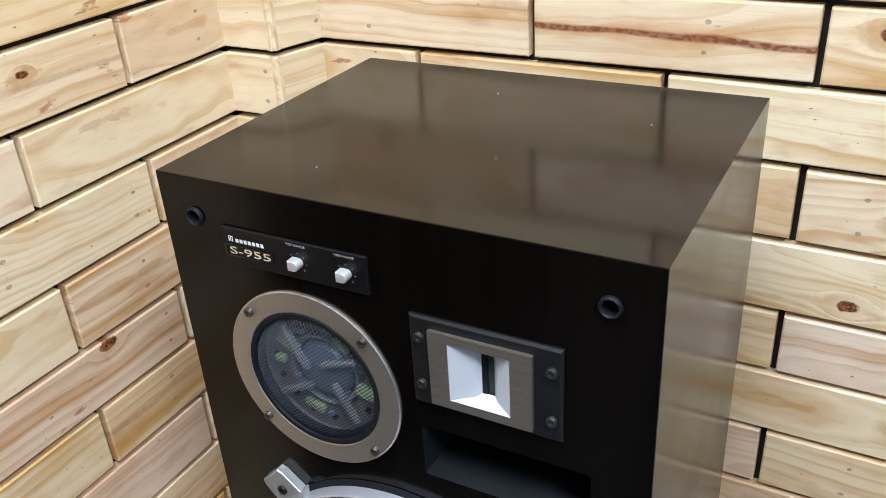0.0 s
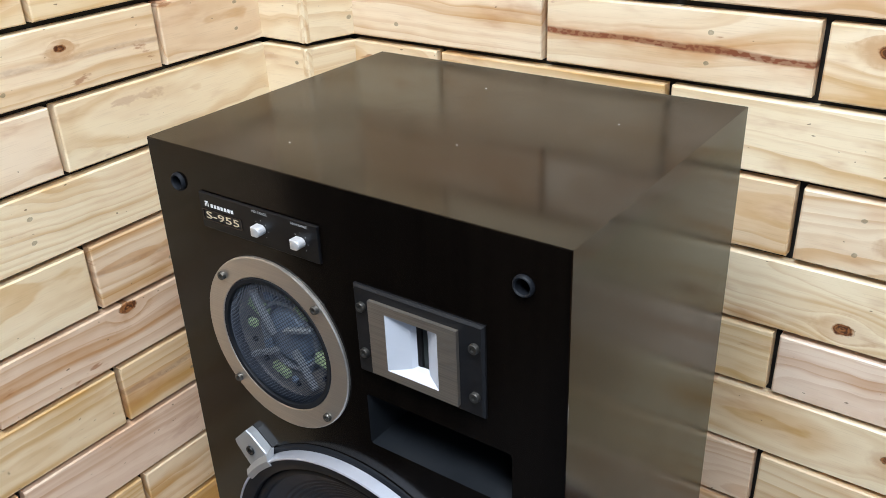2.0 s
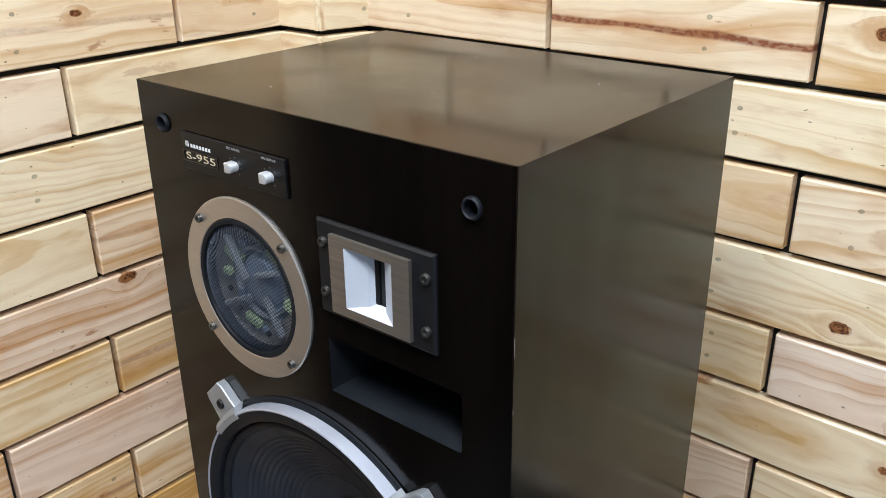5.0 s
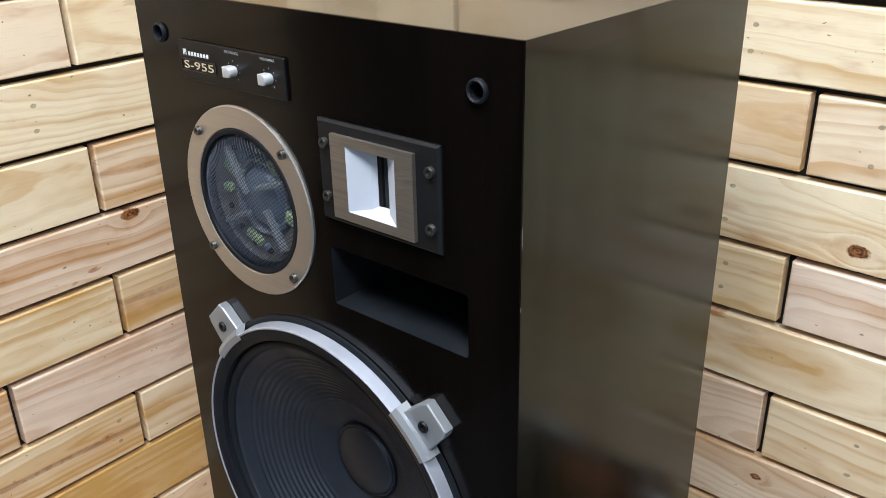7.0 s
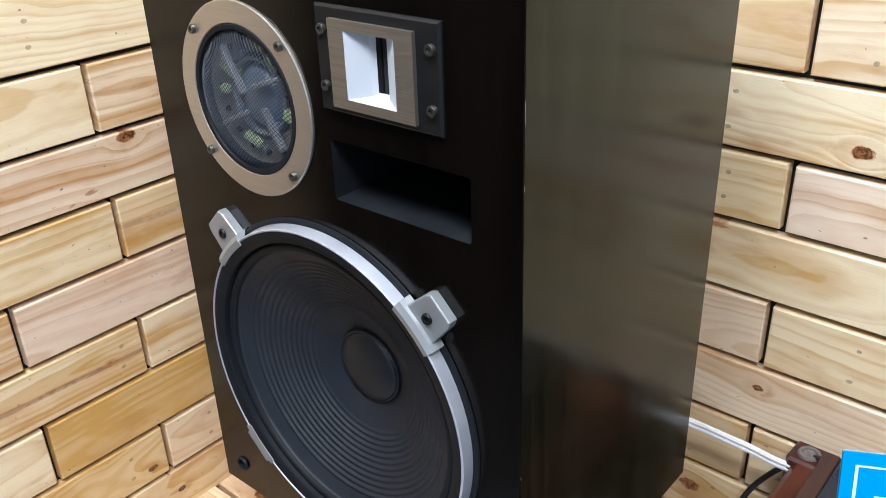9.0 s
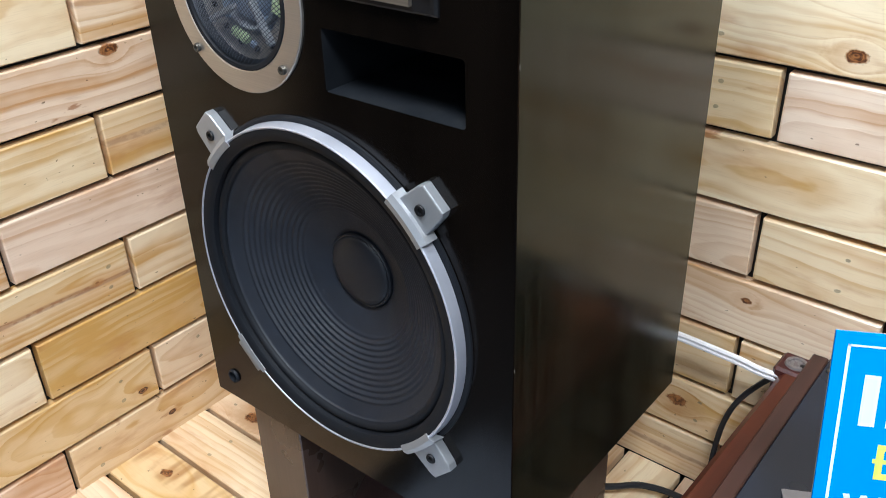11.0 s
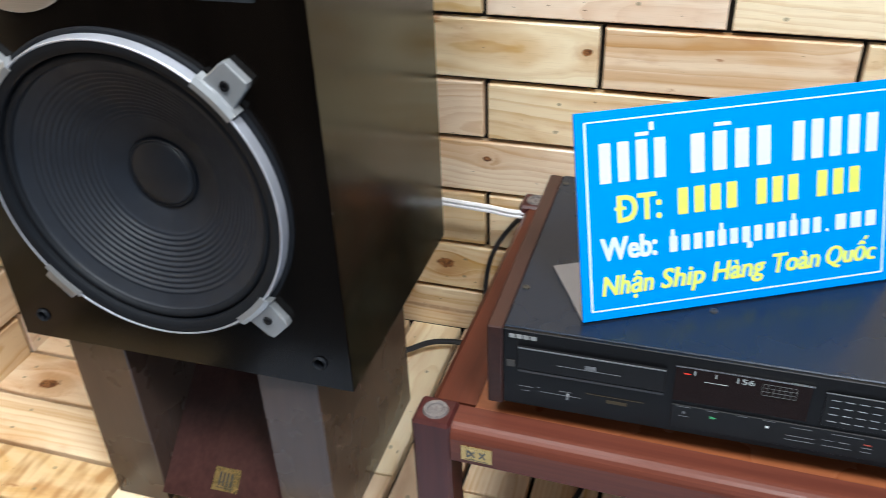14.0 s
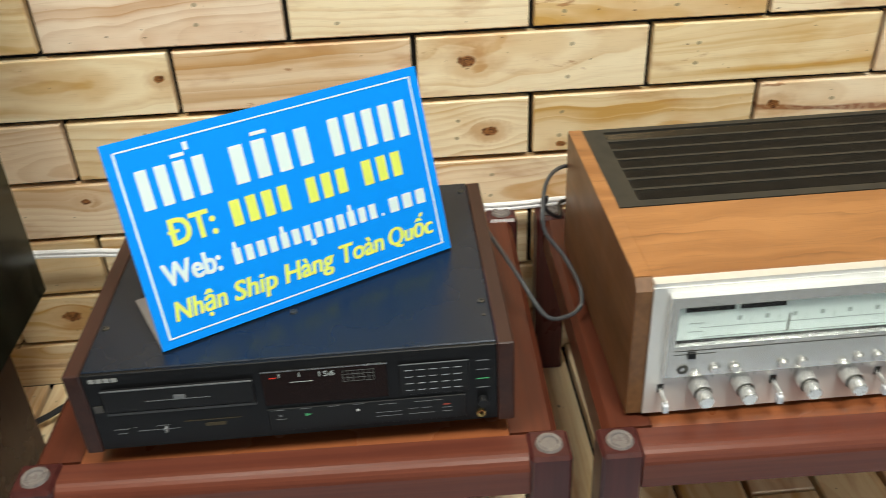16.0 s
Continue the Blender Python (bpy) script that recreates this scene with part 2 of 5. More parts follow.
def plain(name, colour, rough=0.5, metal=0.0, var=0.12, scale=40.0, bump=0.0, coat=0.0):
    n = Nodes(name)
    k = n.noise(n.coord(), scale, 3.0)
    dark = tuple(c * (1 - var) for c in colour)
    light = tuple(min(1, c * (1 + var)) for c in colour)
    if bump:
        n.bump(n.noise(n.coord(), scale * 30, 2.0), bump, 0.0005)
    return n.set(Base_Color=n.mix(k, dark, light), Roughness=n.ramp(n.noise(n.coord(), scale * 0.4, 3.0), 0.3, 0.7, rough * 0.85, rough * 1.15), Metallic=metal, Coat_Weight=coat)


def brushed(name, colour, axis, rough=0.32, depth=0.80):
    """Brushed metal: fine lines along one local axis."""
    n = Nodes(name)
    s = [900.0] * 3
    s[axis] = 7.0
    k = n.noise(n.scaled(n.coord(), s), 1.0, 3.0)
    n.bump(k, 0.12, 0.0003)
    return n.set(Base_Color=n.mix(n.ramp(k, 0.3, 0.7), tuple(c * depth for c in colour), colour), Roughness=n.ramp(k, 0.3, 0.7, rough * 1.3, rough * 0.8), Metallic=0.9)


PINE = pine("pine")
BLACK_GAP = plain("black_backing", (0.008, 0.007, 0.006), 0.8)
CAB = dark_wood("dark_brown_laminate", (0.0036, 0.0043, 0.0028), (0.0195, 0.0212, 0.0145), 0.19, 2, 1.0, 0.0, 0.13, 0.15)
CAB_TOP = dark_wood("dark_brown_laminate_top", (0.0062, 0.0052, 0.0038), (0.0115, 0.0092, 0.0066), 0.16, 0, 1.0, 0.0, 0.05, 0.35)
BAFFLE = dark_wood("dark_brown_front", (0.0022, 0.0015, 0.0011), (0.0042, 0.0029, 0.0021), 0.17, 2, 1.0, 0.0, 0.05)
BAFFLE.node_tree.nodes["Principled BSDF"].inputs["Specular IOR Level"].default_value = 0.21
CAB.node_tree.nodes["Principled BSDF"].inputs["Specular Tint"].default_value = (0.85, 1.0, 0.83, 1)
for m in (CAB, CAB_TOP):
    m.node_tree.nodes["Principled BSDF"].inputs["Specular IOR Level"].default_value = 0.31
STAND = dark_wood("stand_laminate", (0.044, 0.026, 0.019), (0.062, 0.037, 0.027), 0.30, 2, 1.0)
STAND_RED = dark_wood("red_brown_veneer", (0.038, 0.015, 0.013), (0.060, 0.024, 0.020), 0.24, 2, 1.0)
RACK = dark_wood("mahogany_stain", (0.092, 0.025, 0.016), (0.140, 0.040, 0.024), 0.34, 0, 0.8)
# side rails: same mahogany, grain along y, colour darkened for their shade
RACK_Y = dark_wood("mahogany_stain_shaded", (0.064, 0.017, 0.010), (0.104, 0.027, 0.014), 0.34, 1, 0.8)
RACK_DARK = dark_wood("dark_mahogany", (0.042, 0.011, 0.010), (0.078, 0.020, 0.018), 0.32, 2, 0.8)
SHELF = dark_wood("shelf_veneer", (0.19, 0.056, 0.022), (0.28, 0.090, 0.034), 0.28, 0, 0.7)
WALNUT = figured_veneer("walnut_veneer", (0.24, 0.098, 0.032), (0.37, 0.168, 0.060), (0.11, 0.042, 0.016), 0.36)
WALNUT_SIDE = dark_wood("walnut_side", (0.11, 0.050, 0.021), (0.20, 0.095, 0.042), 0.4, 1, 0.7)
CD_WOOD = dark_wood("player_side_wood", (0.028, 0.012, 0.010), (0.052, 0.021, 0.016), 0.35, 1, 0.9)
BLACK = plain("black_plastic", (0.007, 0.007, 0.008), 0.40)
BLACK_SATIN = plain("black_satin_paint", (0.0038, 0.0038, 0.0046), 0.38, 0.0, 0.15, 30.0, 0.1)
BLACK_SATIN.node_tree.nodes["Principled BSDF"].inputs["Specular IOR Level"].default_value = 0.28
CUP = plain("grey_board", (0.17, 0.155, 0.135), 0.5, 0.0, 0.5, 160.0)
BLACK_GLOSS = plain("black_gloss", (0.008, 0.007, 0.008), 0.12)
CHARCOAL = plain("charcoal_plate", (0.0062, 0.0062, 0.0074), 0.5, 0.0, 0.15, 60.0, 0.25)
RUBBER = plain("rubber", (0.0062, 0.0075, 0.0105), 0.62, 0.0, 0.2, 30.0)
CONE = plain("pressed_paper_cone", (0.0085, 0.0112, 0.0180), 0.58, 0.0, 0.25, 45.0, 0.5)
PORT = plain("port_lining", (0.0062, 0.0078, 0.0105), 0.5, 0.0, 0.2, 60.0)
CAP = plain("dust_cap", (0.0095, 0.0115, 0.0165), 0.42, 0.0, 0.3, 60.0, 0.2)
CAST = plain("cast_silver", (0.52, 0.535, 0.60), 0.46, 0.6, 0.06, 80.0, 0.15)
CLAMP = plain("clamp_silver", (0.35, 0.36, 0.375), 0.42, 0.55, 0.06, 80.0, 0.1)
RING = brushed("champagne_aluminium", (0.54, 0.495, 0.445), 0, 0.36, 0.93)
BOLT = plain("dark_steel", (0.12, 0.115, 0.105), 0.35, 0.85)
STEEL = plain("bright_steel", (0.6, 0.6, 0.6), 0.25, 1.0)
WHITE_HORN = plain("white_lacquer", (0.51, 0.53, 0.585), 0.35, 0.0, 0.03)
KNOB = plain("silver_knob", (0.62, 0.62, 0.63), 0.3, 0.4, 0.04)
GOLD = plain("brass_plate", (0.55, 0.38, 0.15), 0.28, 0.9, 0.12, 120.0, 0.1)
CHIP = plain("bare_chipboard", (0.16, 0.14, 0.12), 0.7)
GOLD_INK = plain("pale_gold_ink", (0.62, 0.52, 0.36), 0.4)
WHITE_INK = plain("white_ink", (0.8, 0.8, 0.8), 0.5)
GREY_INK = plain("grey_ink", (0.30, 0.30, 0.30), 0.5)
WIRE = plain("mesh_wire", (0.016, 0.021, 0.034), 0.40, 0.0)
PAD = plain("yellow_green_felt", (0.40, 0.50, 0.27), 0.8, 0.0, 0.3, 200.0)
ARM = plain("grey_cast_arm", (0.27, 0.285, 0.30), 0.5, 0.2, 0.25, 120.0)
DOME = plain("grey_blue_dome", (0.19, 0.24, 0.32), 0.45, 0.3, 0.2, 80.0)
# blue of the sign's reflection is mixed into the lid's base colour
CD_TOP = plain("player_lid_reflected_blue", (0.010, 0.016, 0.030), 0.26, 0.3, 0.12, 20.0, 0.25)
SIGN_BLUE = plain("blue_print", (0.0, 0.250, 0.86), 0.5, 0.0, 0.02)
SIGN_WHITE = plain("white_print", (0.64, 0.75, 0.76), 0.4, 0.0, 0.02)
SIGN_YELLOW = plain("yellow_print", (0.68, 0.76, 0.13), 0.4, 0.0, 0.02)
FLAP = plain("grey_flap", (0.20, 0.19, 0.20), 0.35, 0.0, 0.05)
SIGN_BACK = plain("foam_board", (0.42, 0.38, 0.36), 0.45, 0.0, 0.05)
SILVER = plain("silver_face", (0.78, 0.775, 0.765), 0.36, 0.55, 0.03, 60.0, 0.05)
SILVER_BRIGHT = plain("polished_silver", (0.86, 0.86, 0.85), 0.18, 0.75, 0.03)
DIAL = plain("dial_scale", (0.50, 0.56, 0.55), 0.35, 0.0, 0.03)
VENT = plain("vent_paint", (0.026, 0.025, 0.022), 0.5, 0.2)
CABLE_WHITE = plain("white_cable", (0.88, 0.86, 0.88), 0.25, 0.0, 0.05, 200.0, 0.0, 0.4)
CABLE_BLACK = plain("black_cable", (0.014, 0.014, 0.017), 0.45)
CABLE_GREY = plain("grey_cable", (0.05, 0.052, 0.058), 0.45)
PLUG = plain("frosted_plug", (0.15, 0.13, 0.125), 0.3, 0.0, 0.25, 150.0)
PAINT = plain("wall_paint", (0.10, 0.10, 0.10), 0.8, 0.0, 0.04, 4.0)
CEIL = plain("ceiling_paint", (0.78, 0.77, 0.74), 0.85, 0.0, 0.03, 4.0)
TILE_PALE = plain("pale_sheen_tile", (0.50, 0.57, 0.70), 0.3, 0.0, 0.05, 6.0)
TILE = plain("shop_floor_tile", (0.055, 0.058, 0.065), 0.4, 0.0, 0.06, 6.0)
LED_RED = Nodes("red_led").set(Base_Color=(0.5, 0.02, 0.01), Emission_Color=(1.0, 0.06, 0.03), Emission_Strength=0.35)
LED_GREEN = Nodes("green_led").set(Base_Color=(0.05, 0.3, 0.12), Emission_Color=(0.2, 1.0, 0.45), Emission_Strength=0.06)
LED_WHITE = Nodes("display_light").set(Base_Color=(0.3, 0.33, 0.33), Emission_Color=(0.8, 0.95, 0.95), Emission_Strength=0.12)
for m, v in ((BLACK, 0.28), (BLACK_SATIN, 0.28), (RACK, 0.25), (RACK_Y, 0.25), (RACK_DARK, 0.28), (SIGN_BLUE, 0.06), (CD_WOOD, 0.3), (CHARCOAL, 0.3), (RUBBER, 0.22)):
    m.node_tree.nodes["Principled BSDF"].inputs["Specular IOR Level"].default_value = v
PANEL_LIGHT = Nodes("panel_light").set(Base_Color=(0.8, 0.8, 0.8), Emission_Color=(1.0, 0.95, 0.88), Emission_Strength=6.0)
_g = Nodes("clear_glass")
GLASS = _g.set(Base_Color=(0.96, 0.98, 0.97), Roughness=0.03, Transmission_Weight=1.0, IOR=1.45)

# ---- mesh helpers ----


def mesh_object(name, bm, mat, smooth=False, auto=None):
    bmesh.ops.recalc_face_normals(bm, faces=bm.faces)
    me = bpy.data.meshes.new(name)
    bm.to_mesh(me)
    bm.free()
    me.materials.append(mat)
    if smooth:
        for p in me.polygons:
            p.use_smooth = True
        me.set_sharp_from_angle(angle=radians(auto or 35))
    return new(name, me)


def part(name, bm, mat, parent, label="", smooth=False):
    ob = mesh_object(name, bm, mat, smooth)
    ob.parent = parent
    m = parent.matrix_basis.copy()
    if parent.parent:
        m = parent.parent.matrix_basis @ parent.matrix_parent_inverse @ m
    ob.matrix_parent_inverse = m.inverted()
    if label:
        ob["label"] = label
    return ob


def thing(name, label, category, at=(0, 0, 0), group="", kind=""):
    ob = new(name)
    ob.empty_display_size = 0.05
    ob.location = at
    return tagged(ob, label, category, group, kind)


def box(x0, x1, y0, y1, z0, z1, bevel=0.0, seg=1, bm=None):
    bm = bm or bmesh.new()
    g = bmesh.ops.create_cube(bm, size=1.0)
    bmesh.ops.transform(bm, verts=g["verts"], matrix=Matrix.Translation(((x0 + x1) / 2, (y0 + y1) / 2, (z0 + z1) / 2)) @ Matrix.Diagonal((x1 - x0, y1 - y0, z1 - z0, 1)))
    if bevel:
        edges = {e for v in g["verts"] for e in v.link_edges}
        bmesh.ops.bevel(bm, geom=list(edges), offset=bevel, segments=seg, profile=0.5, affect="EDGES")
    return bm


def lathe(profile, cx, cz, seg=64, bm=None):
    """Turn (radius, y) points round an axis along y through (cx, cz)."""
    bm = bm or bmesh.new()
    rings = []
    for r, y in profile:
        if r < 1e-6:
            rings.append([bm.verts.new((cx, y, cz))])
        else:
            rings.append([bm.verts.new((cx + r * math.cos(2 * math.pi * i / seg), y, cz + r * math.sin(2 * math.pi * i / seg))) for i in range(seg)])
    for a, b in zip(rings, rings[1:]):
        for i in range(seg):
            j = (i + 1) % seg
            if len(a) == 1 and len(b) > 1:
                bm.faces.new((a[0], b[i], b[j]))
            elif len(b) == 1 and len(a) > 1:
                bm.faces.new((a[i], a[j], b[0]))
            elif len(a) > 1:
                bm.faces.new((a[i], a[j], b[j], b[i]))
    return bm


def prism(poly, y0, y1, bevel=0.0, bm=None):
    """Extrude an (x, z) polygon from y0 to y1."""
    bm = bm or bmesh.new()
    a = [bm.verts.new((x, y0, z)) for x, z in poly]
    b = [bm.verts.new((x, y1, z)) for x, z in poly]
    n = len(poly)
    faces = [bm.faces.new(a), bm.faces.new(b[::-1])]
    for i in range(n):
        faces.append(bm.faces.new((a[i], b[i], b[(i + 1) % n], a[(i + 1) % n])))
    if bevel:
        bmesh.ops.bevel(bm, geom=list(faces[0].edges), offset=bevel, segments=2, profile=0.5, affect="EDGES")
    return bm


def frame_prism(outer, inner, y0, y1, bm=None):
    """A flat frame between two (x, z) rectangles (x0, x1, z0, z1), from y0 (front) to y1."""
    bm = bm or bmesh.new()
    c = lambda q: [(q[0], q[2]), (q[1], q[2]), (q[1], q[3]), (q[0], q[3])]
    rings = [[bm.verts.new((x, y, z)) for x, z in c(q)] for q, y in ((outer, y1), (outer, y0), (inner, y0), (inner, y1))]
    for a, b in zip(rings, rings[1:] + rings[:1]):
        for i in range(4):
            j = (i + 1) % 4
            bm.faces.new((a[i], a[j], b[j], b[i]))
    return bm


def tube(points, r, seg=8, flat=1.0, steps=8):
    """A round cable along a smooth curve through the points."""
    pts = [Vector(p) for p in points]
    pts = [2 * pts[0] - pts[1]] + pts + [2 * pts[-1] - pts[-2]]
    line = []
    for i in range(1, len(pts) - 2):
        p0, p1, p2, p3 = pts[i - 1:i + 3]
        for k in range(steps):
            t = k / steps
            line.append(0.5 * (2 * p1 + (p2 - p0) * t + (2 * p0 - 5 * p1 + 4 * p2 - p3) * t * t + (3 * p1 - p0 - 3 * p2 + p3) * t ** 3))
    line.append(pts[-2])
    bm = bmesh.new()
    rings = []
    up = Vector((0.13, 0.21, 0.97))
    for i, p in enumerate(line):
        d = (line[min(i + 1, len(line) - 1)] - line[max(i - 1, 0)]).normalized()
        s = d.cross(up).normalized()
        w = s.cross(d)
        rings.append([bm.verts.new(p + r * (math.cos(a) * s + flat * math.sin(a) * w)) for a in (2 * math.pi * k / seg for k in range(seg))])
    for a, b in zip(rings, rings[1:]):
        for i in range(seg):
            bm.faces.new((a[i], a[(i + 1) % seg], b[(i + 1) % seg], b[i]))
    bm.faces.new(rings[0])
    bm.faces.new(rings[-1][::-1])
    return bm


def text_mesh(body, size, m, depth=0.0002, width=None, shear=0.0, height=None, bold=0.0, cap=None, heavy=0.0):
    """Letters of the built-in font as a bmesh, their lower left corner at the origin of m; width, height: the size they are fitted to."""
    cu = bpy.data.curves.new("letters", "FONT")
    cu.body, cu.size, cu.extrude, cu.shear, cu.resolution_u, cu.offset = body, size, depth, shear, 3, heavy * size
    tmp = bpy.data.objects.new("letters", cu)
    scene.collection.objects.link(tmp)
    bpy.context.view_layer.update()
    me = bpy.data.meshes.new_from_object(tmp.evaluated_get(bpy.context.evaluated_depsgraph_get()))
    bm = bmesh.new()
    bm.from_mesh(me)
    bpy.data.objects.remove(tmp)
    bpy.data.meshes.remove(me)
    bpy.data.curves.remove(cu)
    xs, ys = [v.co.x for v in bm.verts], [v.co.y for v in bm.verts]
    if xs:
        sx = width / (max(xs) - min(xs)) if width else 1.0
        sy = height / (max(ys) - min(ys)) if height else cap / (0.70 * size) if cap else sx
        bmesh.ops.transform(bm, verts=bm.verts, matrix=m @ Matrix.Diagonal((sx, sy, 1, 1)) @ Matrix.Translation((-min(xs), 0, 0)))
        if bold:
            one = list(bm.verts) + list(bm.edges) + list(bm.faces)
            for k in (-1, 1):
                g = bmesh.ops.duplicate(bm, geom=one)["geom"]
                d = m.to_3x3() @ Vector((k * bold, 0, 0.00008 * (k + 2)))
                bmesh.ops.translate(bm, vec=d, verts=[v for v in g if isinstance(v, bmesh.types.BMVert)])
    return bm


def bars(cells, m, depth=0.0003, bm=None):
    """Plain bars (x0, x1, y0, y1) in the plane of m."""
    bm = bm or bmesh.new()
    for x0, x1, y0, y1 in cells:
        g = bmesh.ops.create_cube(bm, size=1.0)
        bmesh.ops.transform(bm, verts=g["verts"], matrix=m @ Matrix.Translation(((x0 + x1) / 2, (y0 + y1) / 2, depth / 2)) @ Matrix.Diagonal((x1 - x0, y1 - y0, depth, 1)))
    return bm


def front(x, y, z):
    """A plane that faces -y, its local x to +x and its local y up."""
    return pose(x, y, z, 90, 0, 0)


def hex_bolt(parent, x, y, z, r=0.0045):
    b = part("bolt", lathe([(0, y - 0.0022), (r * 0.45, y - 0.0022), (r * 0.5, y - 0.0040), (r * 0.9, y - 0.0040), (r, y - 0.003), (r, y + 0.0005)], x, z, 16), BOLT, parent, "dark steel socket bolt", True)
    return b


# ---- the room ----
XL, YB = -0.553, 0.538        # faces of the boards on the side wall and on the back wall
COL = [(-0.553, 0.455), (-0.460, 0.455), (-0.433, 0.538)]   # boxed corner column
ROWS_Z = [-0.008, 0.088, 0.188, 0.297, 0.398, 0.501, 0.604, 0.702, 0.808, 0.912, 1.014, 1.111, 1.213]
ROWS_Z += [1.213 + 0.1015 * k for k in range(1, 15)]
GAP = 0.0085
SAG = 0.0095                   # the courses of the back wall run down a little to the right
X1, Y0, ZC = 4.2, -4.0, 2.70

wall_back = tagged(mesh_object("wall_back", box(-0.70, X1, YB + 0.018, YB + 0.12, -0.12, ZC), BLACK_GAP), "wall of pine boards laid like bricks over black backing", "wall", kind="structure")
wall_side = tagged(mesh_object("wall_side", box(XL - 0.12, XL - 0.018, Y0, YB + 0.018, -0.12, ZC), BLACK_GAP), "side wall of pine boards with dark open joints", "wall", kind="structure")
bmc = bmesh.new()
pts = [(XL - 0.018, 0.473), (-0.474, 0.473), (-0.449, YB + 0.018), (XL - 0.018, YB + 0.018)]
lo = [bmc.verts.new((x, y, -0.1)) for x, y in pts]
hi = [bmc.verts.new((x, y, ZC)) for x, y in pts]
bmc.faces.new(lo[::-1]), bmc.faces.new(hi)
for i in range(4):
    bmc.faces.new((lo[i], lo[(i + 1) % 4], hi[(i + 1) % 4], hi[i]))
wall_column = tagged(mesh_object("wall_column", bmc, BLACK_GAP), "boxed corner column clad in pine boards", "wall", kind="structure")
wall_right = tagged(mesh_object("wall_right", box(X1, X1 + 0.1, Y0, YB + 0.12, -0.12, ZC), PAINT), "plain painted shop wall", "wall", kind="structure")
bmf = box(-0.70, 0.9, Y0 - 0.1, Y0, -0.12, ZC)
box(3.5, X1 + 0.1, Y0 - 0.1, Y0, -0.12, ZC, bm=bmf)
box(0.9, 3.5, Y0 - 0.1, Y0, 2.2, ZC, bm=bmf)
box(0.9, 3.5, Y0 - 0.1, Y0, -0.12, 0.2, bm=bmf)
wall_front = tagged(mesh_object("wall_front", bmf, PAINT), "plain painted wall with a shop window", "wall", kind="structure")
ceiling = tagged(mesh_object("ceiling", box(-0.70, X1 + 0.1, Y0 - 0.1, YB + 0.12, ZC, ZC + 0.1), CEIL), "plain white painted ceiling", "ceiling", kind="structure")
shop_floor = tagged(mesh_object("shop_floor", box(-0.70, X1, Y0, YB + 0.02, -0.20, -0.12), TILE), "smooth grey tiled shop floor", "floor", kind="structure")
bmp = box(XL - 0.018, X1, -0.06, YB + 0.018, -0.12, -0.020)
box(XL - 0.018, -0.196, -0.36, -0.06, -0.12, -0.020, bm=bmp)
floor = tagged(mesh_object("floor", bmp, BLACK_GAP), "raised floor of pale pine planks", "floor", kind="structure")
# unseen strip, added to put a blue sheen on the lower front panel
floor_step = tagged(mesh_object("floor_step", box(-0.19, X1, -0.50, -0.064, -0.12, -0.100), TILE_PALE), "unseen pale blue-grey tiled strip added to reflect in the front panel", "floor", kind="structure")
for px, py, watts in PANELS:
    lp = thing("ceiling_lamp", "square white flush ceiling light panel", "ceiling lamp", (px, py, ZC), "ceiling lamps")
    part("frame", frame_prism((px - 0.31, px + 0.31, -0.31, 0.31), (px - 0.29, px + 0.29, -0.29, 0.29), -0.03, 0.0), CEIL, lp)
    fr = lp.children[0]
    fr.data.transform(Matrix.Translation((0, py, ZC - 0.001)) @ Matrix.Rotation(radians(90), 4, "X") @ Matrix.Translation((0, 0, 0)))
    part("diffuser", box(px - 0.29, px + 0.29, py - 0.29, py + 0.29, ZC - 0.014, ZC - 0.004), PANEL_LIGHT, lp)

# ---- things: the loudspeaker ----
SP = 0.309                     # underside of the cabinet
TOP = 1.051
speaker = thing("loudspeaker", "tall dark brown three-way loudspeaker on a low stand", "loudspeaker", (0, 0.19, SP))


def circle(cx, cz, r, n):
    return [(cx + r * math.cos(2 * math.pi * i / n), cz + r * math.sin(2 * math.pi * i / n)) for i in range(n)]


def rounded(x0, x1, z0, z1, r, n=4):
    out = []
    for cx, cz, a0 in ((x1 - r, z1 - r, 0), (x0 + r, z1 - r, 90), (x0 + r, z0 + r, 180), (x1 - r, z0 + r, 270)):
        out += [(cx + r * math.cos(radians(a0 + 90 * k / n)), cz + r * math.sin(radians(a0 + 90 * k / n))) for k in range(n + 1)]
    return out


WX, WZ = 0.0, 0.5555            # woofer axis
MX, MZ = -0.0885, 0.857        # midrange axis
TX, TZ = 0.0960, 0.918         # tweeter axis
SLOT = (0.028, 0.189, 0.783, 0.842)
SOCKETS = [(-0.2, 1.011), (0.2, 1.011), (-0.2, 0.347), (0.2, 0.347)]


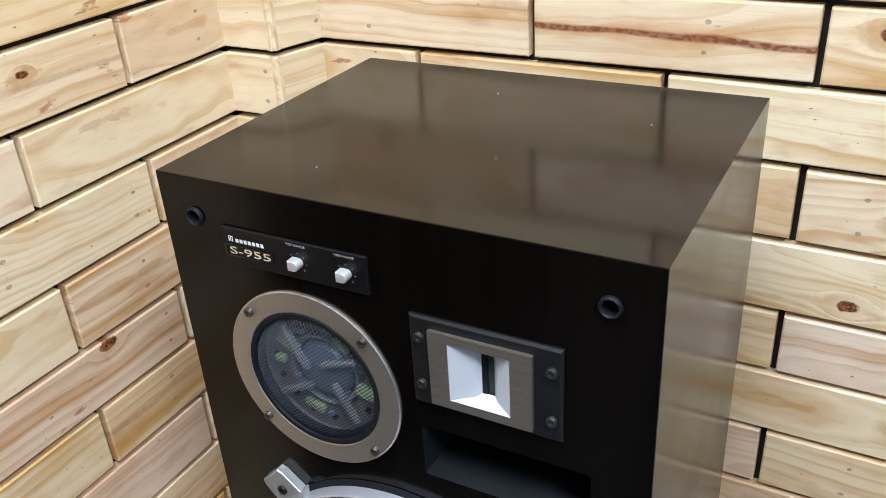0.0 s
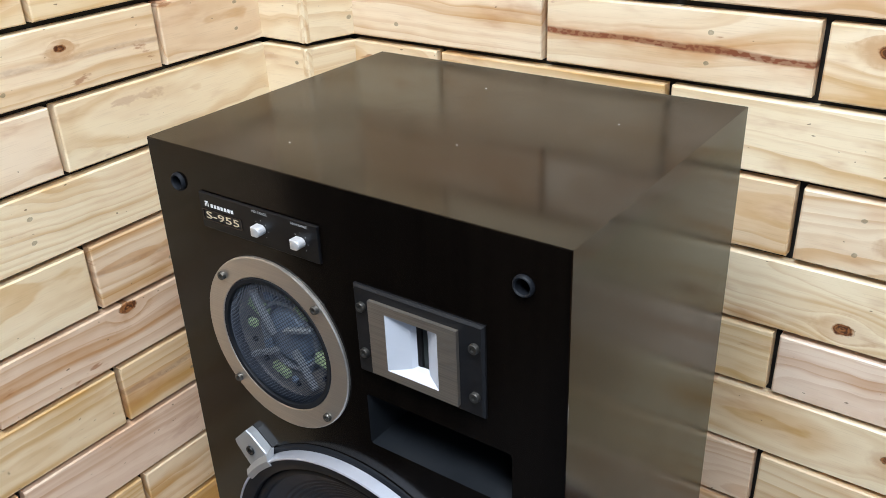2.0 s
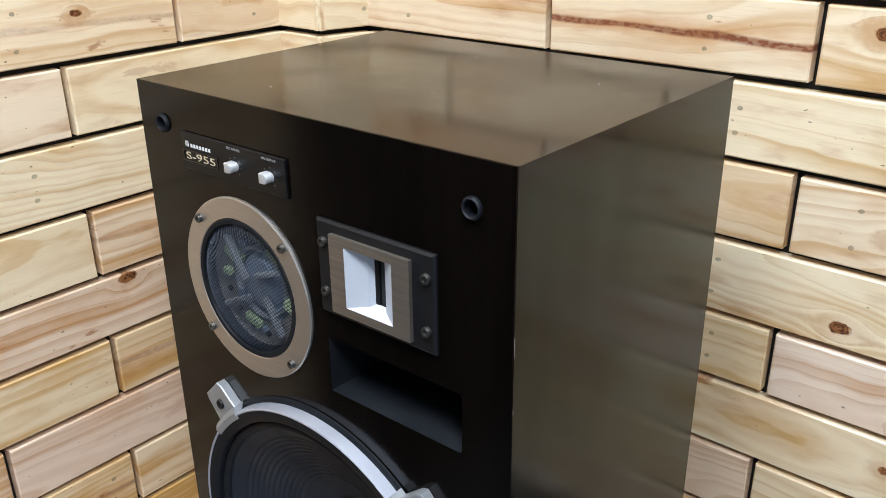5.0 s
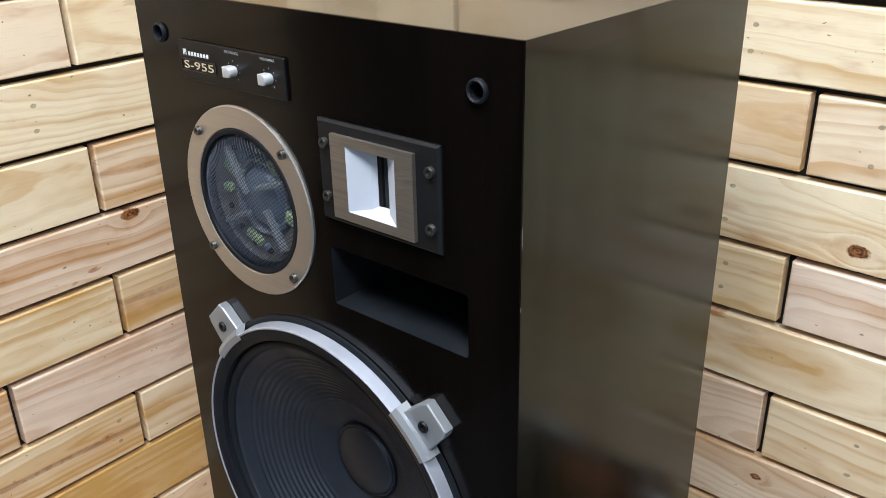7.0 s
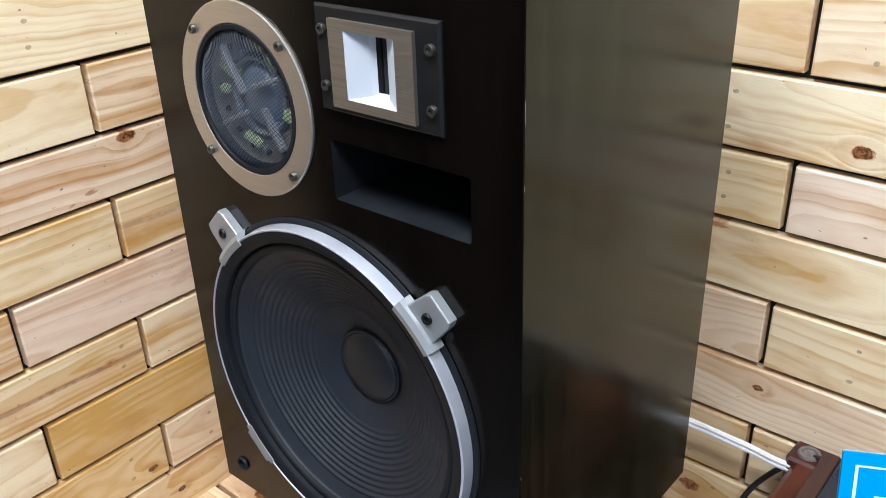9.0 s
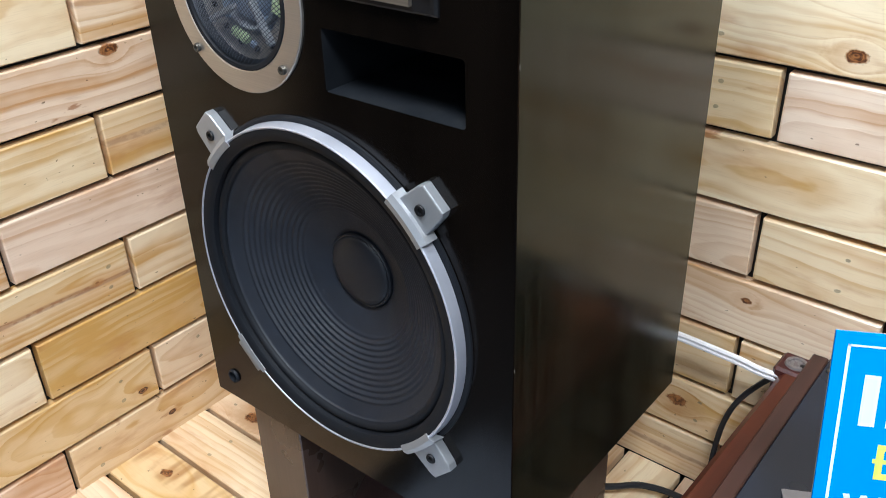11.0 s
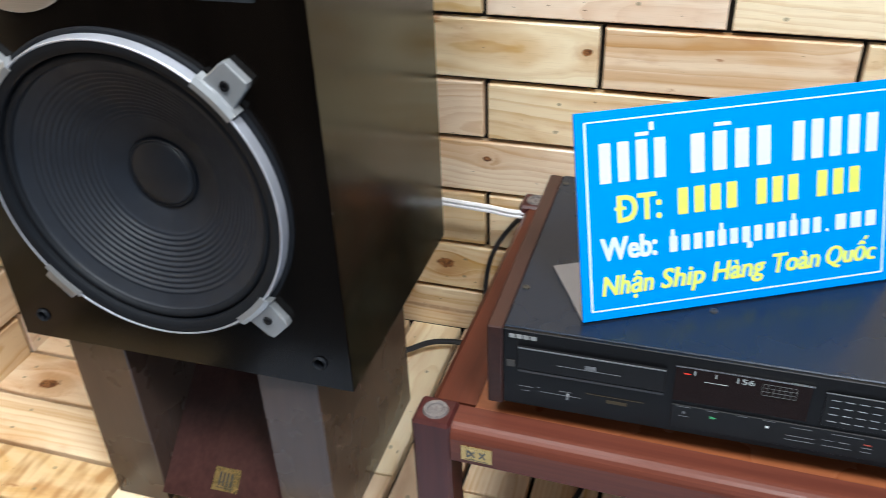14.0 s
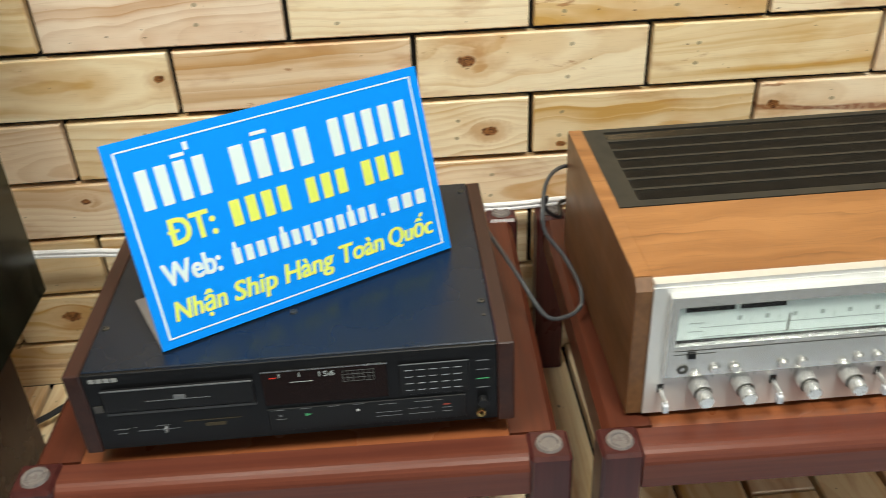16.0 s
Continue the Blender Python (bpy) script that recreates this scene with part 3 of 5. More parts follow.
def baffle():
    bm = bmesh.new()
    loops = [[(-0.2394, SP + 0.0006), (0.2394, SP + 0.0006), (0.2394, TOP - 0.0006), (-0.2394, TOP - 0.0006)], circle(WX, WZ, 0.176, 72), circle(MX, MZ, 0.082, 48),
             rounded(0.06, 0.132, 0.884, 0.952, 0.004), rounded(*SLOT, 0.0035)] + [circle(x, z, 0.0085, 16) for x, z in SOCKETS]
    edges, rings = [], []
    for lp in loops:
        vs = [bm.verts.new((x, 0, z)) for x, z in lp]
        rings.append(vs)
        edges += [bm.edges.new((vs[i], vs[(i + 1) % len(vs)])) for i in range(len(vs))]
    bmesh.ops.triangle_fill(bm, use_beauty=True, use_dissolve=False, edges=edges)
    # hole walls
    for vs, depth in zip(rings[1:], (0.02, 0.02, 0.02, 0.0, 0.012, 0.012, 0.012, 0.012)):
        if depth:
            back = [bm.verts.new((v.co.x, depth, v.co.z)) for v in vs]
            for i in range(len(vs)):
                j = (i + 1) % len(vs)
                bm.faces.new((vs[i], vs[j], back[j], back[i]))
            if depth == 0.012:
                bm.faces.new(back)
    # small arris to the sides
    o = rings[0]
    q = [bm.verts.new((s * 0.24, 0.0012, z)) for s, z in ((-1, SP), (1, SP), (1, TOP), (-1, TOP))]
    for i in range(4):
        bm.faces.new((o[i], o[(i + 1) % 4], q[(i + 1) % 4], q[i]))
    return bm


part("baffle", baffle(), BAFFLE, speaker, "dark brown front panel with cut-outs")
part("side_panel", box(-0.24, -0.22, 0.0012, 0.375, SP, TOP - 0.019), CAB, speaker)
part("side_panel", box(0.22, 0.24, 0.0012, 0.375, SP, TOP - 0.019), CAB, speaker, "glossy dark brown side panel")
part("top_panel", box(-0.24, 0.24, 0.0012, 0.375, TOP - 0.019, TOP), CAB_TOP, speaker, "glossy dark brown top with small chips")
part("bottom_panel", box(-0.22, 0.22, 0.0012, 0.375, SP, SP + 0.02), CAB_TOP, speaker)
part("back_panel", box(-0.22, 0.22, 0.36, 0.372, SP + 0.02, TOP - 0.019), CAB, speaker)
# worn chips on the arrises
for cx, cy, cz, sx, sy, sz in ((0.2375, 0.0015, 1.0505, 0.003, 0.0012, 0.0012), (0.2395, 0.06, 1.0505, 0.0012, 0.005, 0.0012), (0.2398, 0.0015, 0.905, 0.001, 0.0012, 0.03), (0.2398, 0.0015, 0.845, 0.001, 0.0012, 0.008), (0.2398, 0.0015, 0.56, 0.001, 0.0012, 0.006), (0.2392, 0.21, 1.0503, 0.0014, 0.004, 0.0012), (0.2395, 0.33, 1.0503, 0.0012, 0.012, 0.001)):
    chip = bmesh.new()
    bmesh.ops.create_icosphere(chip, subdivisions=1, radius=0.5)
    bmesh.ops.transform(chip, verts=chip.verts, matrix=Matrix.Translation((cx, cy, cz)) @ Matrix.Diagonal((sx, sy, sz, 1)))
    part("worn_chip", chip, CHIP, speaker, "small pale chip on the worn edge")

for cx, cy in ((-0.030, 0.300), (0.045, 0.135), (0.150, 0.262), (-0.100, 0.060)):
    part("dust_speck", box(cx, cx + 0.0013, cy, cy + 0.0010, TOP - 0.0002, TOP + 0.0004), WHITE_INK, speaker)

# port: a tapering dark duct with a floor that slopes up
port = bmesh.new()
f0 = [(SLOT[0], 0.0, SLOT[2]), (SLOT[1], 0.0, SLOT[2]), (SLOT[1], 0.0, SLOT[3]), (SLOT[0], 0.0, SLOT[3])]
f1 = [(SLOT[0], 0.22, SLOT[2] + 0.002), (SLOT[1], 0.22, SLOT[2] + 0.002), (SLOT[1], 0.22, SLOT[3]), (SLOT[0], 0.22, SLOT[3])]
a, b = [port.verts.new(c) for c in f0], [port.verts.new(c) for c in f1]
for i in range(4):
    port.faces.new((a[i], a[(i + 1) % 4], b[(i + 1) % 4], b[i]))
port.faces.new(b)
part("port", port, PORT, speaker, "black rectangular bass port")
for x, z in SOCKETS:
    part("grille_socket", lathe([(0.0066, 0.006), (0.0066, -0.0028), (0.0078, -0.0040), (0.0086, -0.0036), (0.0096, -0.0018), (0.0096, 0.0006)], x, z, 28), RUBBER, speaker, "black rubber grille socket", True)

# badge with two level knobs
badge = part("control_plate", box(-0.169, -0.011, -0.003, 0.0005, 0.9705, 1.0085, 0.0008), BLACK_SATIN, speaker, "black control plate with silver print")
part("model_plate", frame_prism((-0.166, -0.1105, 0.9795, 0.9915), (-0.1648, -0.1117, 0.9806, 0.9904), -0.0037, -0.003), BLACK_GLOSS, badge)
part("model_letters", text_mesh("S-955", 0.011, front(-0.1615, -0.0031, 0.9817), 0.0002, 0.0465, 0.0, 0.0075), GOLD_INK, badge, "pale gold model number")
part("maker_mark", bars([(0.008 + 0.0048 * k, 0.0112 + 0.0048 * k, 0.0, 0.0036) for k in range(7)] + [(0.0, 0.0008, 0.0, 0.0050), (0.0020, 0.0028, 0.0, 0.0050), (0.0040, 0.0048, 0.0, 0.0050), (0.0, 0.0048, 0.0048, 0.0055)], front(-0.161, -0.003, 0.9945)), WHITE_INK, badge, "small silver maker's mark as bars")
for kx, word in ((-0.084, "MID RANGE"), (-0.033, "HIGH RANGE")):
    part("knob_legend", text_mesh(word, 0.003, front(kx - 0.0105, -0.0031, 1.0035), 0.0001, 0.020), GREY_INK, badge)
    ticks = bmesh.new()
    for k in range(7):
        t0 = front(kx, -0.003, 0.988) @ Matrix.Rotation(radians(-140 + 46 * k), 4, "Z")
        bars([(-0.0003, 0.0003, 0.0085, 0.0098)], t0, 0.0002, ticks)
    part("knob_scale", ticks, GREY_INK, badge)
    kn = prism([(kx - 0.0052, 0.9834), (kx + 0.0010, 0.9834)] + [(kx + 0.0010 + 0.0048 * math.sin(radians(a)), 0.9882 - 0.0048 * math.cos(radians(a))) for a in range(20, 180, 20)] + [(kx + 0.0010, 0.9930), (kx - 0.0052, 0.9930)], -0.0125, -0.003, 0.0008)
    part("knob", kn, KNOB, badge, "silver level knob", True)

# midrange driver
mid = part("midrange_driver", lathe([(0.0745, 0.010), (0.0745, -0.0022), (0.0755, -0.0032), (0.0958, -0.0032), (0.0970, -0.0022), (0.0970, 0.0006)], MX, MZ, 96), RING, speaker, "champagne aluminium midrange flange", True)
part("gasket", lathe([(0.0745, -0.0024), (0.0735, -0.0034), (0.0695, -0.0030), (0.0675, 0.002), (0.066, 0.010)], MX, MZ, 80), RUBBER, mid, "black inner rim", True)
part("cup", lathe([(0.0742, 0.004), (0.0715, 0.012), (0.0690, 0.016), (0.0640, 0.0180), (0.045, 0.0185), (0.038, 0.036), (0.0, 0.038)], MX, MZ, 48), CUP, mid, "", True)
part("dome", lathe([(0.031, 0.036), (0.031, 0.020), (0.027, 0.015), (0.016, 0.0125), (0.0, 0.0118)], MX, MZ, 40), DOME, mid, "grey-blue phase plug", True)
part("dome_ring", lathe([(0.036, 0.030), (0.036, 0.016), (0.038, 0.014), (0.040, 0.016), (0.040, 0.030)], MX, MZ, 48), ARM, mid, "", True)
for k, (a0, l0, l1, w) in enumerate(((20, 0.014, 0.052, 0.006), (118, 0.014, 0.060, 0.0065), (205, 0.022, 0.060, 0.006), (300, 0.020, 0.060, 0.0065))):
    bm = box(l0 - 0.006, l1, 0.004, 0.012, 0.010 - w / 2, 0.010 + w / 2, 0.0015)
    bmesh.ops.transform(bm, verts=bm.verts, matrix=Matrix.Translation((MX, 0, MZ)) @ Matrix.Rotation(radians(-a0), 4, "Y"))
    part("spider_arm", bm, ARM, mid, "grey cast arm")
for a0, rr, w, h in ((55, 0.045, 0.020, 0.008), (150, 0.046, 0.014, 0.026), (345, 0.050, 0.013, 0.022), (250, 0.050, 0.024, 0.010), (180, 0.052, 0.009, 0.012), (80, 0.052, 0.008, 0.008)):
    bm = box(-w / 2, w / 2, 0.012, 0.022, -h / 2, h / 2, 0.002)
    bmesh.ops.transform(bm, verts=bm.verts, matrix=Matrix.Translation((MX + rr * math.cos(radians(a0)), 0, MZ + rr * math.sin(radians(a0)))) @ Matrix.Rotation(radians(-a0 - 90), 4, "Y"))
    part("damping_pad", bm, PAD, mid, "yellow-green felt pad")
for a0, rr, w, h in ((20, 0.046, 0.016, 0.007), (120, 0.046, 0.012, 0.008), (215, 0.040, 0.018, 0.010), (300, 0.036, 0.010, 0.016), (270, 0.054, 0.007, 0.007)):
    bm = box(-w / 2, w / 2, 0.014, 0.026, -h / 2, h / 2, 0.0015)
    bmesh.ops.transform(bm, verts=bm.verts, matrix=Matrix.Translation((MX + rr * math.cos(radians(a0)), 0, MZ + rr * math.sin(radians(a0)))) @ Matrix.Rotation(radians(-a0 - 60), 4, "Y"))
    part("damping_block", bm, DOME, mid, "grey-blue block")
for k in range(15):
    a0 = radians(24 * k + 10)
    part("rivet", lathe([(0.0, 0.0150), (0.0028, 0.0155), (0.0034, 0.0186)], MX + 0.058 * math.cos(a0), MZ + 0.058 * math.sin(a0), 10), BLACK_GLOSS, mid, "", True)
wires = bmesh.new()
RM = 0.0690
for fam in (0, 1):
    for k in range(-22, 23):
        c = k * 0.0032
        if abs(c) >= RM:
            continue
        h = math.sqrt(RM * RM - c * c)
        n = 12
        prev = None
        for i in range(n + 1):
            s = -h + 2 * h * i / n
            y = 0.0010 - 0.0110 * (1 - ((c * c + s * s) / (RM * RM)) ** 2) + (0.0003 if fam else -0.0003)
            ca, sa = math.cos(radians(38 + 90 * fam)), math.sin(radians(38 + 90 * fam))
            w = 0.00042
            p = [bm2 for bm2 in ((c - w, y), (c, y - w), (c + w, y))]
            cur = [wires.verts.new((MX + ca * u - sa * s, v, MZ + sa * u + ca * s)) for u, v in p]
            if prev:
                for q in range(3):
                    wires.faces.new((prev[q], prev[(q + 1) % 3], cur[(q + 1) % 3], cur[q]))
            prev = cur
part("mesh_guard", wires, WIRE, mid, "fine dark woven wire guard")
for sx, sz in ((-1, 1), (1, 1), (1, -1), (-1, -1)):
    hex_bolt(mid, MX + sx * 0.0640, -0.0032, MZ + sz * 0.0625)

# tweeter
plate = frame_prism((0.026, 0.165, 0.8715, 0.9635), (0.062, 0.130, 0.886, 0.950), -0.0045, 0.0005)
rim = [e for e in plate.edges if all(abs(v.co.y + 0.0045) < 1e-6 and not 0.05 < v.co.x < 0.15 for v in e.verts)]
bmesh.ops.bevel(plate, geom=rim, offset=0.0022, segments=1, profile=0.5, affect="EDGES")
tw = part("tweeter", plate, CHARCOAL, speaker, "black tweeter mounting plate")
face = part("face_plate", frame_prism((0.0460, 0.1405, 0.8780, 0.9535), (0.0645, 0.1208, 0.8868, 0.9450), -0.0085, -0.0045), brushed("brushed_face", (0.50, 0.445, 0.38), 0, 0.36), tw, "brushed metal tweeter face")
horn = bmesh.new()
rings = [[horn.verts.new(c) for c in ((x0, y, z0), (x1, y, z0), (x1, y, z1), (x0, y, z1))] for x0, x1, z0, z1, y in ((0.0645, 0.1208, 0.8868, 0.9450, -0.0084), (0.0855, 0.1055, 0.8915, 0.9435, 0.000), (0.0905, 0.1015, 0.8945, 0.9415, 0.004))]
for a, b in zip(rings, rings[1:]):
    for i in range(4):
        horn.faces.new((a[i], a[(i + 1) % 4], b[(i + 1) % 4], b[i]))
part("horn", horn, WHITE_HORN, tw, "white lacquered horn mouth")
part("ribbon", box(0.0885, 0.1035, 0.0062, 0.009, 0.8925, 0.9435), plain("ribbon_foil", (0.10, 0.11, 0.105), 0.3, 0.6), tw, "dark ribbon strip")
part("ribbon_bar", box(0.0900, 0.0950, 0.0035, 0.0062, 0.8945, 0.9415), BLACK, tw)
for x, z in ((0.036, 0.943), (0.036, 0.8945), (0.1565, 0.9415), (0.1565, 0.893)):
    hex_bolt(tw, x, -0.0045, z, 0.0048)

# woofer
wf = part("woofer", lathe([(0.1842, -0.0150), (0.1848, -0.0166), (0.1862, -0.0170), (0.1872, -0.0160), (0.1886, -0.0025), (0.1886, 0.0005)], WX, WZ, 128), CAST, speaker, "silver woofer frame ring", True)
# thin black band round the foot of the silver ring
part("frame_rim", lathe([(0.1887, -0.0036), (0.1920, -0.0036), (0.1940, -0.0022), (0.1945, 0.0006)], WX, WZ, 128), RUBBER, wf, "thin black band round the silver ring", True)
part("gasket", lathe([(0.1846, -0.0155), (0.1838, -0.0162), (0.1790, -0.0160), (0.1722, -0.0140), (0.1708, -0.0125), (0.1702, -0.0040), (0.1694, -0.0030)], WX, WZ, 128), RUBBER, wf, "black gasket", True)
prof = []
for k in range(13):
    a = math.pi * k / 12
    prof.append((0.1643 + 0.0052 * math.cos(a), -0.0035 - 0.0058 * math.sin(a)))
part("surround", lathe([(0.1698, -0.0030)] + prof, WX, WZ, 128), RUBBER, wf, "black rolled surround", True)
prof = [(0.1594, -0.0036), (0.1588, -0.0022)]
n = 180
for k in range(n + 1):
    r = 0.1585 - (0.1585 - 0.040) * k / n
    s = (0.1585 - r) / 0.1185
    y = -0.0015 + 0.0575 * s ** 0.90
    rib = 0.0
    if 0.074 < r < 0.1448:
        ph = ((r - 0.074) / 0.0059) % 1.0
        rib = -0.0014 * (0.5 - 0.5 * math.cos(2 * math.pi * ph)) * min(1, (r - 0.074) / 0.01)
    prof.append((r, y + rib))
part("cone", lathe(prof, WX, WZ, 128), CONE, wf, "ribbed blue-black paper cone", True)
part("dust_cap", lathe([(0.0452, 0.058), (0.0448, 0.0505), (0.0436, 0.0490), (0.0418, 0.0496)] + [(0.0418 * math.cos(radians(a)), 0.0496 - 0.007 * math.sin(radians(a))) for a in range(10, 91, 10)], WX, WZ, 64), CAP, wf, "black dust cap", True)
for sx, sz in ((-1, 1), (1, 1), (1, -1), (-1, -1)):
    ang = math.degrees(math.atan2(sz, sx))
    M = Matrix.Translation((WX, 0, WZ)) @ Matrix.Rotation(radians(-ang), 4, "Y")
    broken = (sx, sz) == (-1, -1)
    bm = prism([(0.192, -0.0210), (0.221, -0.0182), (0.2275, -0.0150), (0.2275, 0.0150), (0.221, 0.0182), (0.192, 0.0210)] if not broken else [(0.188, -0.0225), (0.208, -0.0215), (0.208, 0.0215), (0.188, 0.0225)], -0.0115, -0.0005, 0.0016)
    bmesh.ops.transform(bm, verts=bm.verts, matrix=M)
    cl = part("clamp", bm, CLAMP, wf, "broken-off stub of a cast clamp" if broken else "cast grey corner clamp")
    # curved lip over the ring
    lip = bmesh.new()
    vs = []
    for k in range(9):
        a = radians(-8.2 + 16.4 * k / 8)
        vs.append([lip.verts.new((r * math.cos(a), y, r * math.sin(a))) for r, y in ((0.1810, -0.0130), (0.1810, -0.0172), (0.1880, -0.0185), (0.1935, -0.0150), (0.1960, -0.002))])
    for a, b in zip(vs, vs[1:]):
        for i in range(4):
            lip.faces.new((a[i], a[i + 1], b[i + 1], b[i]))
    lip.faces.new(vs[0]), lip.faces.new(vs[-1][::-1])
    bmesh.ops.transform(lip, verts=lip.verts, matrix=M)
    part("lip", lip, CLAMP, cl)
    if broken:
        continue
    c = M @ Vector((0.2065, 0, 0))
    part("bolt", lathe([(0, -0.0118), (0.0026, -0.0118), (0.0028, -0.0136), (0.0052, -0.0136), (0.0058, -0.0126), (0.0058, -0.0110)], c.x, c.z, 18), BLACK, cl, "black socket bolt", True)

# ---- the stand under it ----
stand = thing("speaker_stand", "low dark brown stand with a slanted red-brown panel", "speaker stand", (0, 0.16, 0))
for x0, x1 in ((-0.187, -0.098), (0.100, 0.184)):
    part("leg_panel", box(x0, x1, 0.012, 0.322, 0.0, SP - 0.0005, 0.0015), STAND, stand)
bm = bmesh.new()
q = [(0.004, 0.032), (0.016, 0.020), (0.300, 0.282), (0.288, 0.294)]
a = [bm.verts.new((-0.0978, y, z)) for y, z in q]
b = [bm.verts.new((0.0998, y, z)) for y, z in q]
bm.faces.new(a), bm.faces.new(b[::-1])
for i in range(4):
    bm.faces.new((a[i], b[i], b[(i + 1) % 4], a[(i + 1) % 4]))
part("slanted_panel", bm, STAND_RED, stand, "glossy red-brown slanted panel")
part("back_board", box(-0.0978, 0.0998, 0.300, 0.318, 0.0, SP - 0.001), STAND, stand)
PL = Matrix.Translation((0.0, 0.0310, 0.0565)) @ Matrix.Rotation(radians(42.7), 4, "X")
pl = part("name_plate", bars([(-0.021, 0.021, -0.017, 0.017)], PL, 0.0012), GOLD, stand, "small brass plate")
part("plate_mark", bars([(-0.012, -0.009, -0.010, 0.010), (-0.006, -0.003, -0.010, 0.010), (0.0, 0.003, -0.010, 0.010), (0.007, 0.010, -0.010, 0.010), (-0.014, 0.014, -0.013, -0.0118)], PL @ Matrix.Translation((0, 0, 0.0012)), 0.0004), BOLT, pl)

# ---- racks ----


def rack_unit():
    rk = thing("equipment_rack", "low mahogany rack with square corner posts", "rack", (0.633, 0.24, 0), "equipment racks")
    for px, py in ((0.3485, -0.0085), (0.917, -0.0085), (0.3485, 0.506), (0.917, 0.506)):
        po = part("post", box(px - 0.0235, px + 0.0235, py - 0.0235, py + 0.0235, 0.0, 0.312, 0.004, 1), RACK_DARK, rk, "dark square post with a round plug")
        plug = lathe([(0.0, -0.0004), (0.0090, -0.0004), (0.0100, -0.0024), (0.0112, -0.0030), (0.0142, -0.0026), (0.0158, 0.0004)], 0, 0, 28)
        bmesh.ops.transform(plug, verts=plug.verts, matrix=Matrix.Translation((px, py, 0.3122)) @ Matrix.Rotation(radians(-90), 4, "X"))
        part("plug", plug, PLUG, po, "frosted round plug", True)
    part("shelf", box(0.391, 0.875, 0.012, 0.500, 0.292, 0.308), SHELF, rk, "orange-brown veneered shelf")
    # front and back rails with a wide rounded arris
    for y0, s in ((-0.030, 1), (0.528, -1)):
        prof2 = [(y0, 0.258), (y0, 0.292), (y0 + s * 0.0010, 0.2958), (y0 + s * 0.0030, 0.2998), (y0 + s * 0.0060, 0.3035), (y0 + s * 0.0095, 0.3062), (y0 + s * 0.0135, 0.3080), (y0 + s * 0.0175, 0.3085), (y0 + s * 0.0415, 0.3085), (y0 + s * 0.0415, 0.258)]
        bm = bmesh.new()
        a = [bm.verts.new((0.372, y, z)) for y, z in prof2]
        b = [bm.verts.new((0.8935, y, z)) for y, z in prof2]
        bm.faces.new(a), bm.faces.new(b[::-1])
        for i in range(len(a)):
            bm.faces.new((a[i], b[i], b[(i + 1) % len(a)], a[(i + 1) % len(a)]))
        part("rail", bm, RACK, rk, "mahogany rail with a rounded edge")
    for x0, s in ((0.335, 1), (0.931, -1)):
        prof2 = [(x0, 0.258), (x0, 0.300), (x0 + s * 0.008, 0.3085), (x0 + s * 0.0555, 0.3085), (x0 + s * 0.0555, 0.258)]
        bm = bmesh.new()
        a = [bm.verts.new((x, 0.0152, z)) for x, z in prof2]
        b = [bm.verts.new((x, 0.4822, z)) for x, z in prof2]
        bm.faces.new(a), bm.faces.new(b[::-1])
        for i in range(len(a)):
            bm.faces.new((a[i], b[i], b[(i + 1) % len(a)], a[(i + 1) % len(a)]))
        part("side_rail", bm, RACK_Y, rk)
    return rk


rack = rack_unit()
rack_b = copy_thing(rack, pose(1.284, 0.218, 0, 0, 0, -1.3))
pl = part("name_plate", bars([(-0.0185, 0.0185, -0.011, 0.011)], front(0.404, -0.0300, 0.2755), 0.0012), GOLD, rack, "small brass plate")
m2 = front(0.404, -0.0312, 0.2755)
mk = bars([(-0.012, -0.010, -0.006, 0.006), (-0.014, 0.014, -0.0095, -0.0088)], m2, 0.0004)
for sx, ang in ((-0.006, 40), (-0.006, -40), (0.007, 35), (0.007, -35)):
    bars([(-0.001, 0.001, -0.006, 0.006)], m2 @ Matrix.Translation((sx, 0, 0)) @ Matrix.Rotation(radians(ang), 4, "Z"), 0.0004, mk)
part("plate_mark", mk, BOLT, pl)

rack.matrix_basis = pose(0.637, 0.235, 0, 0, 0, -1.3)

# ---- disc player ----
KEY_INK = plain("key_print", (0.30, 0.31, 0.33), 0.5)
PANEL_INK = plain("panel_print", (0.150, 0.155, 0.165), 0.5)
cd = thing("disc_player", "black disc player with dark wooden side cheeks", "disc player", (0.644, 0.18, 0.3085))
part("lid", box(0.4265, 0.8610, 0.0060, 0.360, 0.436, 0.4430, 0.0012), CD_TOP, cd, "dark painted lid, tinted blue for the sign's reflection")
part("body", box(0.4270, 0.8605, 0.0090, 0.357, 0.335, 0.4365), BLACK, cd)
fp = part("front_panel", box(0.4265, 0.8610, 0.0020, 0.0090, 0.3365, 0.4415, 0.0008), BLACK_SATIN, cd, "black front panel")
for x0, x1 in ((0.4085, 0.4262), (0.8613, 0.8795)):
    part("side_cheek", box(x0, x1, 0.0, 0.358, 0.334, 0.4435, 0.0015), CD_WOOD, cd, "dark reddish wooden cheek")
for x, y in ((0.480, 0.075), (0.808, 0.075), (0.480, 0.31), (0.808, 0.31)):
    fb = lathe([(0, 0.0), (0.020, 0.0), (0.021, 0.002), (0.021, 0.026), (0, 0.026)], 0, 0, 24)
    bmesh.ops.transform(fb, verts=fb.verts, matrix=Matrix.Translation((x, y, 0.3087)) @ Matrix.Rotation(radians(90), 4, "X"))
    part("foot", fb, BLACK, cd)
